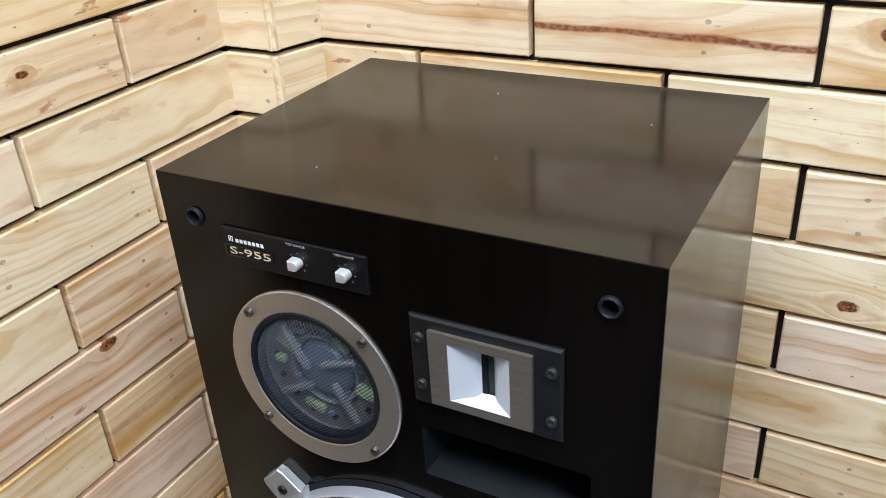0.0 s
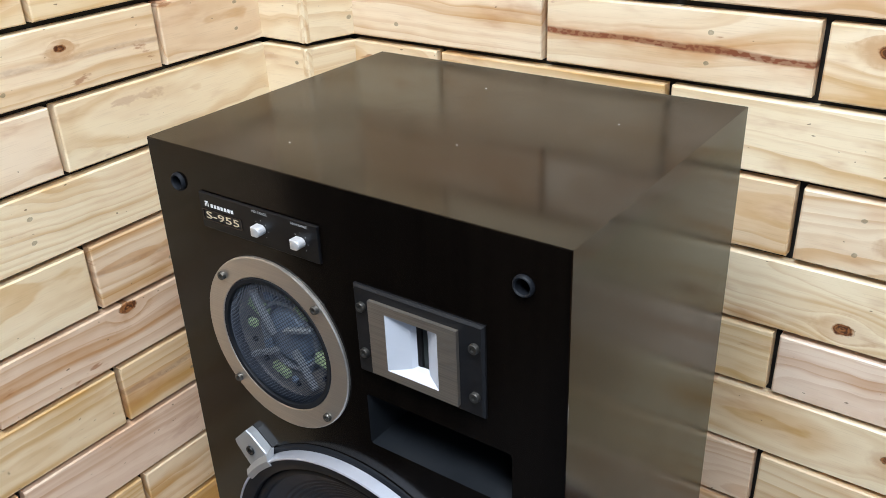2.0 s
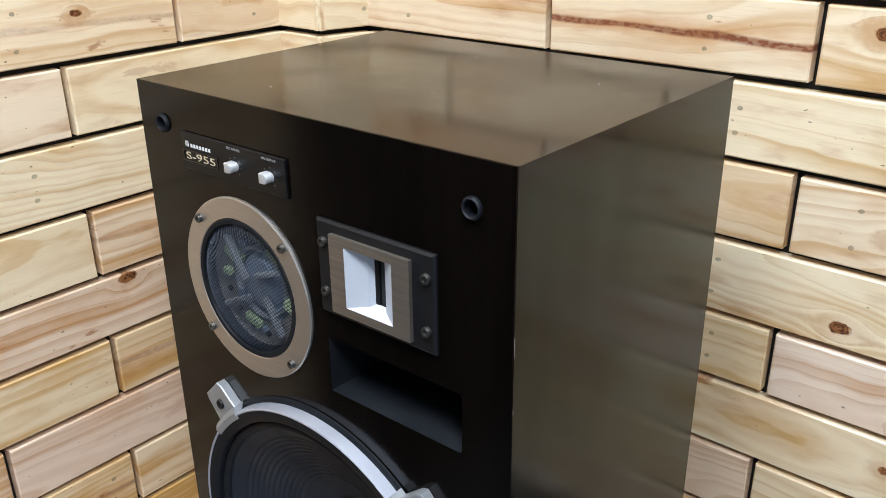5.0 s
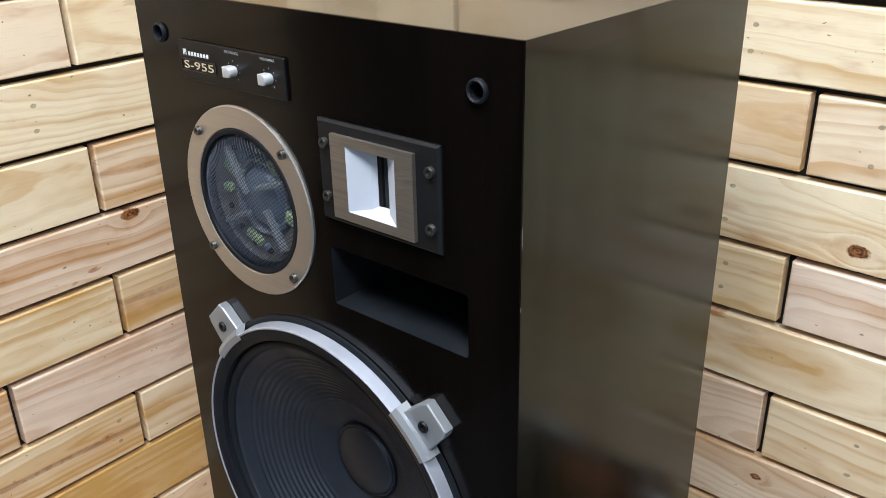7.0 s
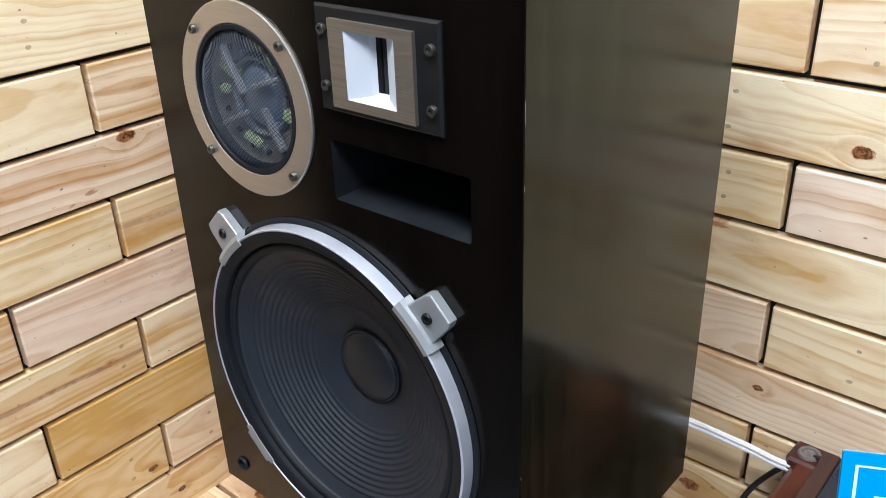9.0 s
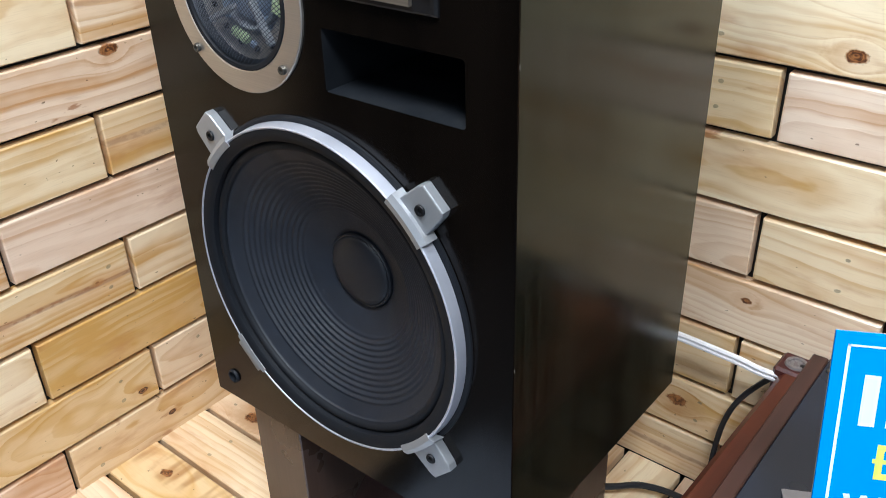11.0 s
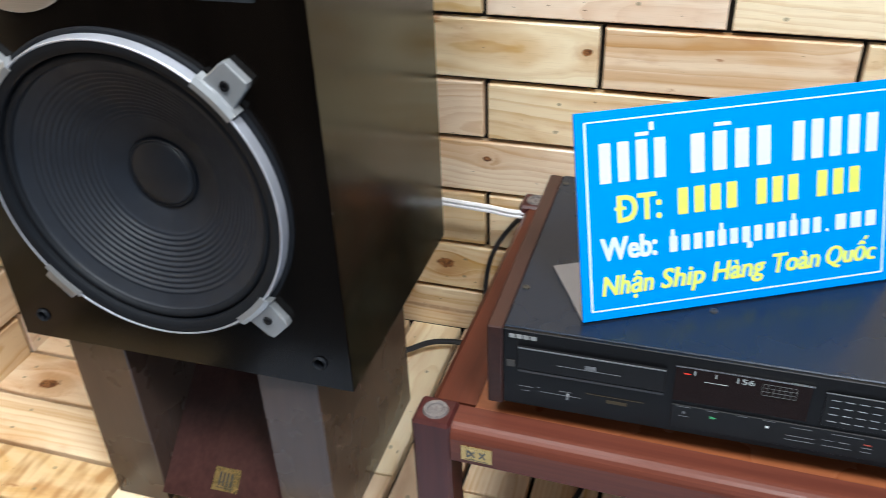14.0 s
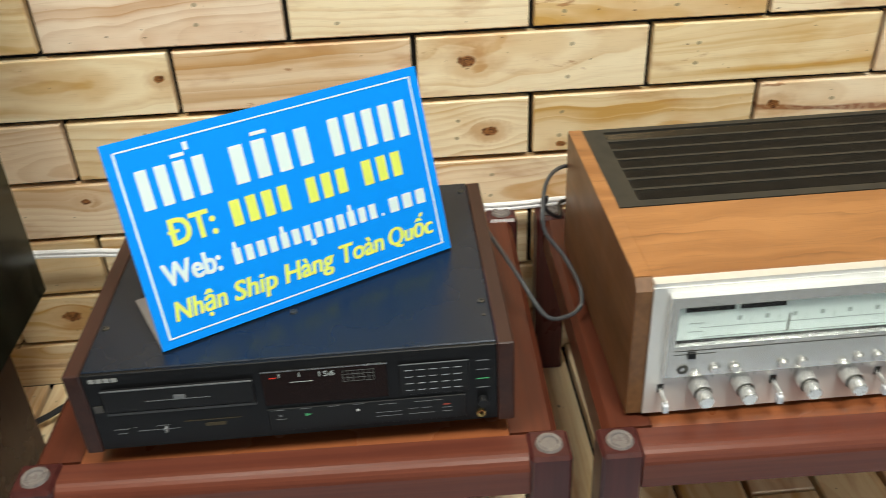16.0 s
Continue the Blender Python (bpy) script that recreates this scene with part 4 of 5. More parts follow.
for x, y in ((0.4345, 0.080), (0.642, 0.085), (0.8525, 0.078), (0.8525, 0.052), (0.4345, 0.335), (0.8525, 0.335)):
    sc = lathe([(0, -0.0004), (0.0018, -0.0004), (0.002, -0.0016), (0.0040, -0.0012), (0.0044, 0.0004)], 0, 0, 16)
    k = 0.5 if y == 0.052 else 1.0
    bmesh.ops.transform(sc, verts=sc.verts, matrix=Matrix.Translation((x, y, 0.4432)) @ Matrix.Rotation(radians(-90), 4, "X") @ Matrix.Scale(k, 4))
    part("screw", sc, BOLT, cd, "", True)
tray = part("disc_tray", box(0.4435, 0.6010, -0.0012, 0.004, 0.3910, 0.4215, 0.0006), BLACK, fp, "black disc tray")
part("tray_edge", bars([(0.0, 0.1575, 0.0, 0.0016)], front(0.4435, -0.0012, 0.4200), 0.0006), PANEL_INK, tray)
part("tray_lip", bars([(0.0, 0.1575, 0.0, 0.0034)], front(0.4435, 0.0016, 0.3862), 0.0018), plain("tray_lip_grey", (0.035, 0.036, 0.038), 0.4), fp)
part("tray_mark", bars([(0.0, 0.068, 0.0, 0.0007), (0.030, 0.042, 0.0012, 0.0066)], front(0.487, -0.0012, 0.4035), 0.0003), PANEL_INK, tray)
part("maker_mark", bars([(0.0078 * k, 0.0078 * k + 0.0062, 0.0, 0.0052) for k in range(4)], front(0.4335, 0.0018, 0.4310), 0.0004), GREY_INK, fp, "silver maker's mark as bars")
part("window", box(0.6105, 0.7430, 0.0004, 0.003, 0.3825, 0.4275), plain("smoked_window", (0.012, 0.006, 0.006), 0.08), fp, "smoked display window")
part("window_edge", bars([(0.0, 0.134, 0.0, 0.0018)], front(0.6100, 0.0012, 0.4278), 0.0012), STEEL, fp)
part("display_red", bars([(0, 0.0065, 0, 0.0013)], front(0.619, 0.0003, 0.4195), 0.0002), LED_RED, fp)
dg = text_mesh("1", 0.008, front(0.629, 0.0003, 0.4195), 0.0001, 0.0012, 0.0, 0.0055)
part("display_digit", dg, LED_WHITE, fp)
part("display_digit", text_mesh("1", 0.008, front(0.650, 0.0003, 0.4195), 0.0001, 0.0012, 0.0, 0.0055), LED_WHITE, fp)
part("display_digit", text_mesh("156", 0.009, front(0.6715, 0.0003, 0.4180), 0.0001, 0.0165, 0.0, 0.0068), LED_WHITE, fp)
part("display_rule", bars([(0, 0.024, 0, 0.0008)], front(0.640, 0.0003, 0.4125), 0.0002), LED_WHITE, fp)
grid = bmesh.new()
for k in range(7):
    bars([(0.0055 * k, 0.0055 * k + 0.0004, 0, 0.0145)], front(0.696, 0.0003, 0.4080), 0.0002, grid)
for k in range(4):
    bars([(0, 0.0334, 0.0048 * k, 0.0048 * k + 0.0004)], front(0.696, 0.0003, 0.4080), 0.0002, grid)
part("display_calendar", grid, plain("dim_display", (0.13, 0.14, 0.14), 0.5), fp)
part("button_strip", box(0.6105, 0.8260, 0.0002, 0.003, 0.3445, 0.3765, 0.0006), BLACK, fp)
part("keypad", box(0.7560, 0.8300, 0.0004, 0.003, 0.3815, 0.4240, 0.0006), BLACK, fp)
part("keypad_edge", bars([(0.0, 0.074, 0.0, 0.0011)], front(0.7560, 0.0006, 0.4236), 0.0006), PANEL_INK, fp)
for r0 in range(4):
    for k in range(5):
        part("key_mark", bars([(0.0, 0.0082, 0.0, 0.0009)], front(0.7620 + 0.0130 * k, 0.0003, 0.3880 + 0.0092 * r0), 0.0003), KEY_INK, fp)
for kx, kw in ((0.616, 0.014), (0.646, 0.012), (0.676, 0.012), (0.703, 0.012)):
    part("button_legend", bars([(0, kw, 0, 0.0007)], front(kx, 0.0001, 0.3745), 0.0002), PANEL_INK, fp)
part("button_mark", bars([(0, 0.003, 0, 0.003), (-0.004, 0.007, -0.004, -0.0032)], front(0.6225, 0.0001, 0.3655), 0.0002), PANEL_INK, fp)
part("play_mark", prism([(0.6510, 0.3640), (0.6575, 0.3660), (0.6510, 0.3680)], -0.0001, 0.0003), LED_GREEN, fp)
part("button_mark", bars([(0, 0.003, 0, 0.003)], front(0.7065, 0.0001, 0.3650), 0.0002), WHITE_INK, fp)
for bx, bz, bw in ((0.727, 0.3600, 0.028), (0.727, 0.3545, 0.028), (0.763, 0.3620, 0.010), (0.778, 0.3620, 0.010), (0.763, 0.3545, 0.028), (0.800, 0.3600, 0.010), (0.800, 0.3545, 0.010), (0.731, 0.3715, 0.02), (0.770, 0.3715, 0.03)):
    part("button_mark", bars([(0, bw, 0, 0.0008)], front(bx, 0.0001, bz), 0.0002), PANEL_INK, fp)
part("button_mark", bars([(0, 0.007, 0, 0.0016)], front(0.8015, 0.0001, 0.3640), 0.0002), plain("red_print", (0.35, 0.05, 0.03), 0.5), fp)
for bx, bz, bw in ((0.4440, 0.3640, 0.0165), (0.4475, 0.3580, 0.0095), (0.4655, 0.3655, 0.003), (0.4690, 0.3600, 0.045), (0.4900, 0.3655, 0.014)):
    part("button_mark", bars([(0, bw, 0, 0.0008)], front(bx, 0.0018, bz), 0.0003), PANEL_INK, fp)
part("slider", box(0.4985, 0.5015, -0.0030, 0.003, 0.3590, 0.3640), PANEL_INK, fp)
part("print_line", bars([(0, 0.062, 0, 0.0009), (0.022, 0.044, -0.0085, -0.0040)], front(0.520, 0.0018, 0.3685), 0.0003), plain("dull_gold_print", (0.055, 0.040, 0.018), 0.5), fp)
for k, mt in ((0, PANEL_INK), (1, PANEL_INK), (2, LED_GREEN), (3, PANEL_INK)):
    part("side_legend", bars([(0, 0.0135, 0, 0.0011)], front(0.8385, 0.0018, 0.4205 - 0.0125 * k), 0.0003), mt, fp)
part("volume_knob", lathe([(0, -0.006), (0.0055, -0.006), (0.006, -0.005), (0.006, 0.003)], 0.8450, 0.3660, 24), BLACK, fp, "", True)
part("headphone_jack", lathe([(0.0026, 0.002), (0.0026, -0.0004), (0.0050, -0.0012), (0.0056, 0.003)], 0.8425, 0.3475, 24), GOLD, fp, "gold headphone jack", True)
part("small_emblem", box(0.4305, 0.4395, 0.0012, 0.004, 0.3905, 0.3995), plain("emblem", (0.05, 0.045, 0.04), 0.4), fp)

# ---- advertising sign ----
BL, BR, TL = Vector((0.509, 0.027, 0.4455)), Vector((0.826, 0.190, 0.4455)), Vector((0.4835, 0.0865, 0.6590))
ex = (BR - BL).normalized()
ey = (TL - BL)
ey = (ey - ex * ey.dot(ex)).normalized()
ez = ex.cross(ey)
SG = Matrix(((ex.x, ey.x, ez.x, BL.x), (ex.y, ey.y, ez.y, BL.y), (ex.z, ey.z, ez.z, BL.z), (0, 0, 0, 1)))
SW, SH = 0.3585, 0.2240
sign = thing("advertising_sign", "bright blue tabletop sign with white and yellow print", "sign", tuple(BL))
part("panel", bars([(0, SW, 0, SH)], SG @ Matrix.Translation((0, 0, -0.003)), 0.003), SIGN_BLUE, sign)
part("panel_core", bars([(0.0003, SW - 0.0003, 0.0003, SH - 0.0003)], SG @ Matrix.Translation((0, 0, -0.0058)), 0.0027), SIGN_BACK, sign, "pale board edge")
bk = Vector((-ex.y, ex.x, 0)).normalized()
FL = Matrix(((ex.x, bk.x, 0, BL.x), (ex.y, bk.y, 0, BL.y), (0, 0, 1, 0.4433), (0, 0, 0, 1)))
part("base_flap", bars([(0.0, SW, 0.004, 0.114)], FL, 0.002), FLAP, sign, "grey foot that lies flat behind the panel")
e = 0.0095
part("border", bars([(e, SW - e, e, e + 0.0016), (e, SW - e, SH - e - 0.0016, SH - e), (e, e + 0.0024, e, SH - e), (SW - e - 0.0022, SW - e, e, SH - e)], SG, 0.0003), SIGN_WHITE, sign, "white border line")


def letter_bars(words, x0, x1, y0, y1, gap=0.18, space=0.75):
    """One plain bar a letter, for the words given by their letter counts, between x0 and x1."""
    units = sum(words) + space * (len(words) - 1)
    u = (x1 - x0) / units
    cells, x = [], x0
    for w in words:
        for _ in range(w):
            cells.append((x + u * gap / 2, x + u * (1 - gap / 2), y0, y1))
            x += u
        x += space * u
    return cells


name_cells = letter_bars([4], 0.021, 0.100, 0.1490, 0.1910, 0.40) + letter_bars([4], 0.119, 0.2175, 0.1490, 0.1905, 0.40) + letter_bars([5], 0.234, 0.339, 0.1490, 0.1910, 0.40)
for cell in name_cells + [(0.064, 0.078, 0.1945, 0.1985), (0.079, 0.084, 0.1995, 0.2080), (0.150, 0.168, 0.1955, 0.1995)]:
    part("shop_name_bar", bars([cell], SG, 0.0004), SIGN_WHITE, sign)
part("phone_word", text_mesh("DT:", 0.03, SG @ Matrix.Translation((0.0425, 0.1063, 0.0001)), 0.0002, 0.048, bold=0.0006, cap=0.0285, heavy=0.018), SIGN_YELLOW, sign, "yellow lettering")
part("phone_word_stroke", bars([(0.0395, 0.0520, 0.1190, 0.1225)], SG, 0.0004), SIGN_YELLOW, sign)
for cell in letter_bars([4], 0.1055, 0.1785, 0.1063, 0.1350, 0.38) + letter_bars([3], 0.194, 0.2485, 0.1063, 0.1345, 0.38) + letter_bars([3], 0.263, 0.3195, 0.1063, 0.1350, 0.38):
    part("phone_number_bar", bars([cell], SG, 0.0004), SIGN_YELLOW, sign)
part("web_word", text_mesh("Web:", 0.03, SG @ Matrix.Translation((0.0225, 0.0660, 0.0001)), 0.0002, 0.062, bold=0.0006, cap=0.0245, heavy=0.018), SIGN_WHITE, sign, "white lettering")
web_cells = letter_bars([13], 0.0965, 0.2750, 0.0660, 0.0835, 0.38) + letter_bars([3], 0.2870, 0.3405, 0.0660, 0.0835, 0.34)
for cell in web_cells + [(0.2785, 0.2815, 0.0660, 0.0690), (0.1005, 0.1045, 0.0837, 0.0910), (0.1555, 0.1595, 0.0837, 0.0910), (0.2385, 0.2425, 0.0837, 0.0910), (0.1870, 0.1930, 0.0590, 0.0658)]:
    part("web_name_bar", bars([cell], SG, 0.0004), SIGN_WHITE, sign)
for word, x0, x1 in (("Nhận", 0.0225, 0.0800), ("Ship", 0.0885, 0.1385), ("Hàng", 0.1475, 0.2085), ("Toàn", 0.2170, 0.2725), ("Quốc", 0.2805, 0.3390)):
    part("slogan_word", text_mesh(word, 0.03, SG @ Matrix.Translation((x0, 0.0268, 0.0001)), 0.0002, x1 - x0, 0.18, bold=0.0011 if word == "Quốc" else 0.0005, cap=0.0215, heavy=0.0 if word == "Quốc" else 0.016), SIGN_YELLOW, sign, "yellow slanted lettering")

# ---- receiver ----
RX0, RX1, RZ0, RZ1 = 1.0025, 1.5450, 0.3150, 0.4965
rc = thing("stereo_receiver", "silver-faced receiver in a walnut case with top vents", "receiver", (1.27, 0.2, 0.3085))
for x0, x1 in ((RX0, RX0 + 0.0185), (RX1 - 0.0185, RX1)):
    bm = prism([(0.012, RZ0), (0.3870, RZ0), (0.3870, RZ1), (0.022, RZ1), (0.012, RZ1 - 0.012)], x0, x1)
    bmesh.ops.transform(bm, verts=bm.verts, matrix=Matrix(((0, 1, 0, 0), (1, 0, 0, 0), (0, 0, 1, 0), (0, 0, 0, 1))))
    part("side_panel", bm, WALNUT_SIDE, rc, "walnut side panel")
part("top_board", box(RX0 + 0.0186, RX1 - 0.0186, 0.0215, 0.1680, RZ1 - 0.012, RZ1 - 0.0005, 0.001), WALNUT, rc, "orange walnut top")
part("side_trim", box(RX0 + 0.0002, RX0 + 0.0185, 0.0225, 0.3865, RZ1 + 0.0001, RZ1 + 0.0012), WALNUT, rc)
part("chassis", box(RX0 + 0.0190, RX1 - 0.0190, 0.0300, 0.3800, RZ0 + 0.002, RZ1 - 0.0300), BLACK, rc)
vt = part("vent_frame", frame_prism((RX0 + 0.0186, RX1 - 0.0186, -0.3865, -0.1690), (RX0 + 0.0470, RX1 - 0.0470, -0.3760, -0.1830), -0.004, 0.0), VENT, rc, "black vent frame")
vt.data.transform(Matrix.Translation((0, 0, RZ1)) @ Matrix.Rotation(radians(90), 4, "X"))
part("vent_floor", box(RX0 + 0.04, RX1 - 0.04, 0.175, 0.380, RZ1 - 0.0180, RZ1 - 0.0160), BLACK, rc)
for k in range(1, 7):
    y = 0.1830 + 0.0275 * k
    part("vent_bar", box(RX0 + 0.0468, RX1 - 0.0468, y - 0.0026, y + 0.0026, RZ1 - 0.0040, RZ1 - 0.0002), VENT, rc)
slats = bmesh.new()
for k in range(7):
    y = 0.1830 + 0.0275 * k
    for j in range(111):
        x = RX0 + 0.0490 + 0.0040 * j
        box(x, x + 0.0020, y + 0.0026, y + 0.0249, RZ1 - 0.0036, RZ1 - 0.0009, bm=slats)
tagged(part("vent_slats", slats, BLACK, rc, "fine black vent slats"), kind="stuff")
# transformer shapes under the vents
part("transformer", box(1.10, 1.20, 0.22, 0.34, RZ1 - 0.0160, RZ1 - 0.0070, 0.004), BOLT, rc)
fpn = part("face_panel", box(RX0 + 0.0180, RX1 - 0.0180, 0.0080, 0.0150, RZ0 + 0.002, RZ1 - 0.0060), SILVER, rc, "brushed silver front")
part("top_lip", prism([(RX0 + 0.0185, RZ1 - 0.0060), (RX1 - 0.0185, RZ1 - 0.0060), (RX1 - 0.0185, RZ1 - 0.0008), (RX0 + 0.0185, RZ1 - 0.0008)], 0.0090, 0.0214), SILVER, rc)
WX0, WX1, WZ0, WZ1 = RX0 + 0.0490, RX1 - 0.049, 0.4185, 0.4700
part("window_frame", frame_prism((WX0 - 0.0085, WX1 + 0.0085, 0.3760, WZ1 + 0.0130), (WX0, WX1, WZ0, WZ1), -0.0020, 0.0085), SILVER_BRIGHT, fpn, "polished silver bezel")
part("dial", box(WX0, WX1, 0.0055, 0.0082, WZ0, WZ1), DIAL, fpn, "pale green dial scale")
for x0, x1 in ((1.0605, 1.1130), (1.1195, 1.1680)):
    part("meter", box(x0, x1, 0.0035, 0.0056, 0.4600, 0.4680), BLACK_GLOSS, fpn, "small black meter")
dm = bmesh.new()
for k in range(14):
    bars([(0.030 * k, 0.030 * k + 0.0045, 0.0, 0.0055), (0.030 * k + 0.015, 0.030 * k + 0.0156, -0.0050, 0.0030)], front(1.118, 0.0054, 0.4440), 0.0003, dm)
bars([(0.0, 0.43, -0.0070, -0.0063), (0.0, 0.43, -0.0200, -0.0190), (-0.012, 0.004, -0.001, 0.0002), (-0.012, 0.004, -0.012, -0.0110)], front(1.078, 0.0054, 0.4440), 0.0003, dm)
part("dial_print", dm, plain("dark_dial_print", (0.24, 0.27, 0.26), 0.5), fpn)
part("dial_pointer", box(1.1740, 1.1756, 0.0040, 0.0055, 0.4250, 0.4480), BOLT, fpn)
part("pointer_track", box(WX0, WX1, 0.0040, 0.0056, 0.4190, 0.4215), BLACK_GLOSS, fpn)
part("dial_glass", box(WX0, WX1, -0.0008, 0.0002, WZ0 + 0.0002, WZ1 - 0.0002), GLASS, fpn).visible_shadow = False
part("groove", bars([(0, WX1 - WX0, 0, 0.0012), (0.0, 0.045, -0.0050, -0.0040)], front(WX0, -0.0020, 0.4120), 0.0003), BOLT, fpn)
part("function_switch", box(1.0660, 1.0750, -0.0050, 0.0, 0.4020, 0.4110, 0.001), BLACK, fpn)
part("headphone_jack", lathe([(0.0, 0.002), (0.0030, 0.002), (0.0030, -0.0030), (0.0062, -0.0030), (0.0066, -0.0018)], 1.0625, 0.3870, 20), BOLT, fpn, "", True)
for bx in (1.0980, 1.1200, 1.1740, 1.1955, 1.2590, 1.2800, 1.345, 1.366, 1.43, 1.452):
    part("push_button", lathe([(0, -0.0070), (0.0042, -0.0070), (0.0052, -0.0058), (0.0052, -0.0015)], bx, 0.3850, 20), SILVER_BRIGHT, fpn, "small round push button", True)
    part("button_well", lathe([(0.0053, -0.0018), (0.0066, -0.0024), (0.0068, -0.0010)], bx, 0.3850, 20), BOLT, fpn, "", True)
for bx in (1.0860, 1.1340, 1.2060, 1.2570, 1.3300, 1.3850, 1.445):
    kb = part("rotary_knob", lathe([(0, -0.0255), (0.0072, -0.0255), (0.0084, -0.0245), (0.0090, -0.0120), (0.0085, -0.0110), (0.0105, -0.0095), (0.0115, 0.0078)], bx, 0.3560, 28), SILVER_BRIGHT, fpn, "polished silver rotary knob", True)
    part("knob_ring", lathe([(0.0094, -0.0130), (0.0088, -0.0122), (0.0088, -0.0108), (0.0104, -0.0100)], bx, 0.3560, 28), BOLT, kb, "", True)
for bx, up in ((1.0435, -1), (1.1720, -1), (1.2920, 1), (1.41, -1)):
    lv = part("toggle_lever", box(bx - 0.0022, bx + 0.0022, -0.0160, 0.008, 0.3480, 0.3545, 0.0008), SILVER_BRIGHT, fpn, "silver toggle lever")
    part("lever_tip", box(bx - 0.0032, bx + 0.0032, -0.0190, -0.0100, 0.3390, 0.3500, 0.001), WHITE_HORN, lv)
    part("lever_slot", box(bx - 0.0035, bx + 0.0035, 0.0070, 0.0083, 0.3480, 0.3590), BLACK, fpn)
lg = bmesh.new()
for bx in (1.0860, 1.1340, 1.2060, 1.2570, 1.3300):
    bars([(-0.008, 0.008, 0.0, 0.001), (-0.016, -0.0148, -0.010, -0.004), (0.0148, 0.016, -0.010, -0.004)], front(bx, 0.0079, 0.3735), 0.0003, lg)
part("legend_print", lg, GREY_INK, fpn)
for x, y in ((1.05, 0.06), (1.50, 0.06), (1.05, 0.34), (1.50, 0.34)):
    part("foot", box(x - 0.018, x + 0.018, y - 0.018, y + 0.018, 0.3087, 0.3172, 0.002), BLACK, rc)

rc.location += Vector((0.007, 0.002, 0.0))
for ob in fpn.children:
    ob.location.x -= 0.0055

# ---- cables ----
for k, dz in enumerate((0.0, 0.0070)):
    cb = tube([(0.10, 0.400, 0.345 + dz), (0.16, 0.455, 0.318 + dz), (0.201, 0.480, 0.303 + dz), (0.28, 0.487, 0.295 + dz), (0.355, 0.490, 0.291 + dz), (0.52, 0.545 - 0.012, 0.300 + dz), (0.75, 0.530, 0.305 + dz), (0.938, 0.505, 0.314 + dz), (1.05, 0.500, 0.320 + dz), (1.2, 0.47, 0.325 + dz)], 0.0042)
    tagged(mesh_object("speaker_cable", cb, CABLE_WHITE, True), "clear white twin speaker cable", "cable", "speaker cables")
tagged(mesh_object("power_cable", tube([(0.02, 0.40, 0.007), (0.10, 0.40, 0.018), (0.146, 0.414, 0.028), (0.189, 0.447, 0.030), (0.251, 0.470, 0.018), (0.33, 0.46, 0.008), (0.42, 0.38, 0.007), (0.55, 0.42, 0.007)], 0.0052), CABLE_BLACK, True), "thick black power cable on the floor", "cable")
tagged(mesh_object("signal_cable", tube([(0.45, 0.43, 0.40), (0.40, 0.47, 0.345), (0.345, 0.525, 0.285), (0.285, 0.515, 0.20), (0.270, 0.50, 0.10), (0.29, 0.46, 0.012), (0.36, 0.30, 0.006), (0.45, 0.22, 0.006)], 0.0042), CABLE_BLACK, True), "black signal cable hanging behind the rack", "cable")
tagged(mesh_object("floor_cable", tube([(0.30, 0.40, 0.006), (0.285, 0.25, 0.006), (0.28, 0.12, 0.006), (0.33, 0.05, 0.006), (0.45, 0.06, 0.006), (0.52, 0.10, 0.006)], 0.0042), CABLE_BLACK, True), "black cable lying along the floor", "cable")
tagged(mesh_object("floor_cable", tube([(0.50, 0.20, 0.006), (0.47, 0.06, 0.008), (0.55, 0.02, 0.006), (0.60, 0.12, 0.006), (0.70, 0.08, 0.006), (0.80, 0.16, 0.006)], 0.0042), CABLE_BLACK, True), "black cable coiled under the rack", "cable")

tagged(mesh_object("audio_cable", tube([(1.030, 0.392, 0.44), (1.000, 0.388, 0.442), (0.972, 0.340, 0.446), (0.960, 0.300, 0.425), (0.962, 0.285, 0.398), (0.985, 0.270, 0.368), (0.997, 0.225, 0.352), (0.995, 0.198, 0.338), (0.977, 0.190, 0.327), (0.945, 0.180, 0.338), (0.917, 0.230, 0.368), (0.899, 0.300, 0.372), (0.870, 0.380, 0.385), (0.84, 0.37, 0.39)], 0.0030), CABLE_GREY, True), "thin grey signal cord looped between two racks", "cable")

tagged(mesh_object("audio_cable", tube([(0.974, 0.345, 0.420), (0.972, 0.350, 0.400), (0.984, 0.356, 0.384), (0.998, 0.366, 0.374), (1.006, 0.410, 0.372), (1.040, 0.412, 0.376)], 0.0028), CABLE_BLACK, True), "short black cord behind the walnut receiver", "cable")

# ---- boards of the walls and planks of the floor ----
rng = random.Random(7)
BOARD_MESH = {}


def board_mesh(length, height, thick=0.018, cham=0.0019):
    key = (round(length, 3), round(height, 3), thick)
    if key not in BOARD_MESH:
        bm = bmesh.new()
        l, h = length / 2, height / 2
        back = [bm.verts.new(c) for c in ((-l, thick, -h), (l, thick, -h), (l, thick, h), (-l, thick, h))]
        side = [bm.verts.new(c) for c in ((-l, cham, -h), (l, cham, -h), (l, cham, h), (-l, cham, h))]
        l2, h2 = l - cham, h - cham
        fr = [bm.verts.new(c) for c in ((-l2, 0, -h2), (l2, 0, -h2), (l2, 0, h2), (-l2, 0, h2))]
        for a, b in ((back, side), (side, fr)):
            for i in range(4):
                bm.faces.new((a[i], a[(i + 1) % 4], b[(i + 1) % 4], b[i]))
        bm.faces.new(fr)
        bmesh.ops.recalc_face_normals(bm, faces=bm.faces)
        me = bpy.data.meshes.new("board")
        bm.to_mesh(me)
        bm.free()
        me.materials.append(PINE)
        BOARD_MESH[key] = me
    return BOARD_MESH[key]


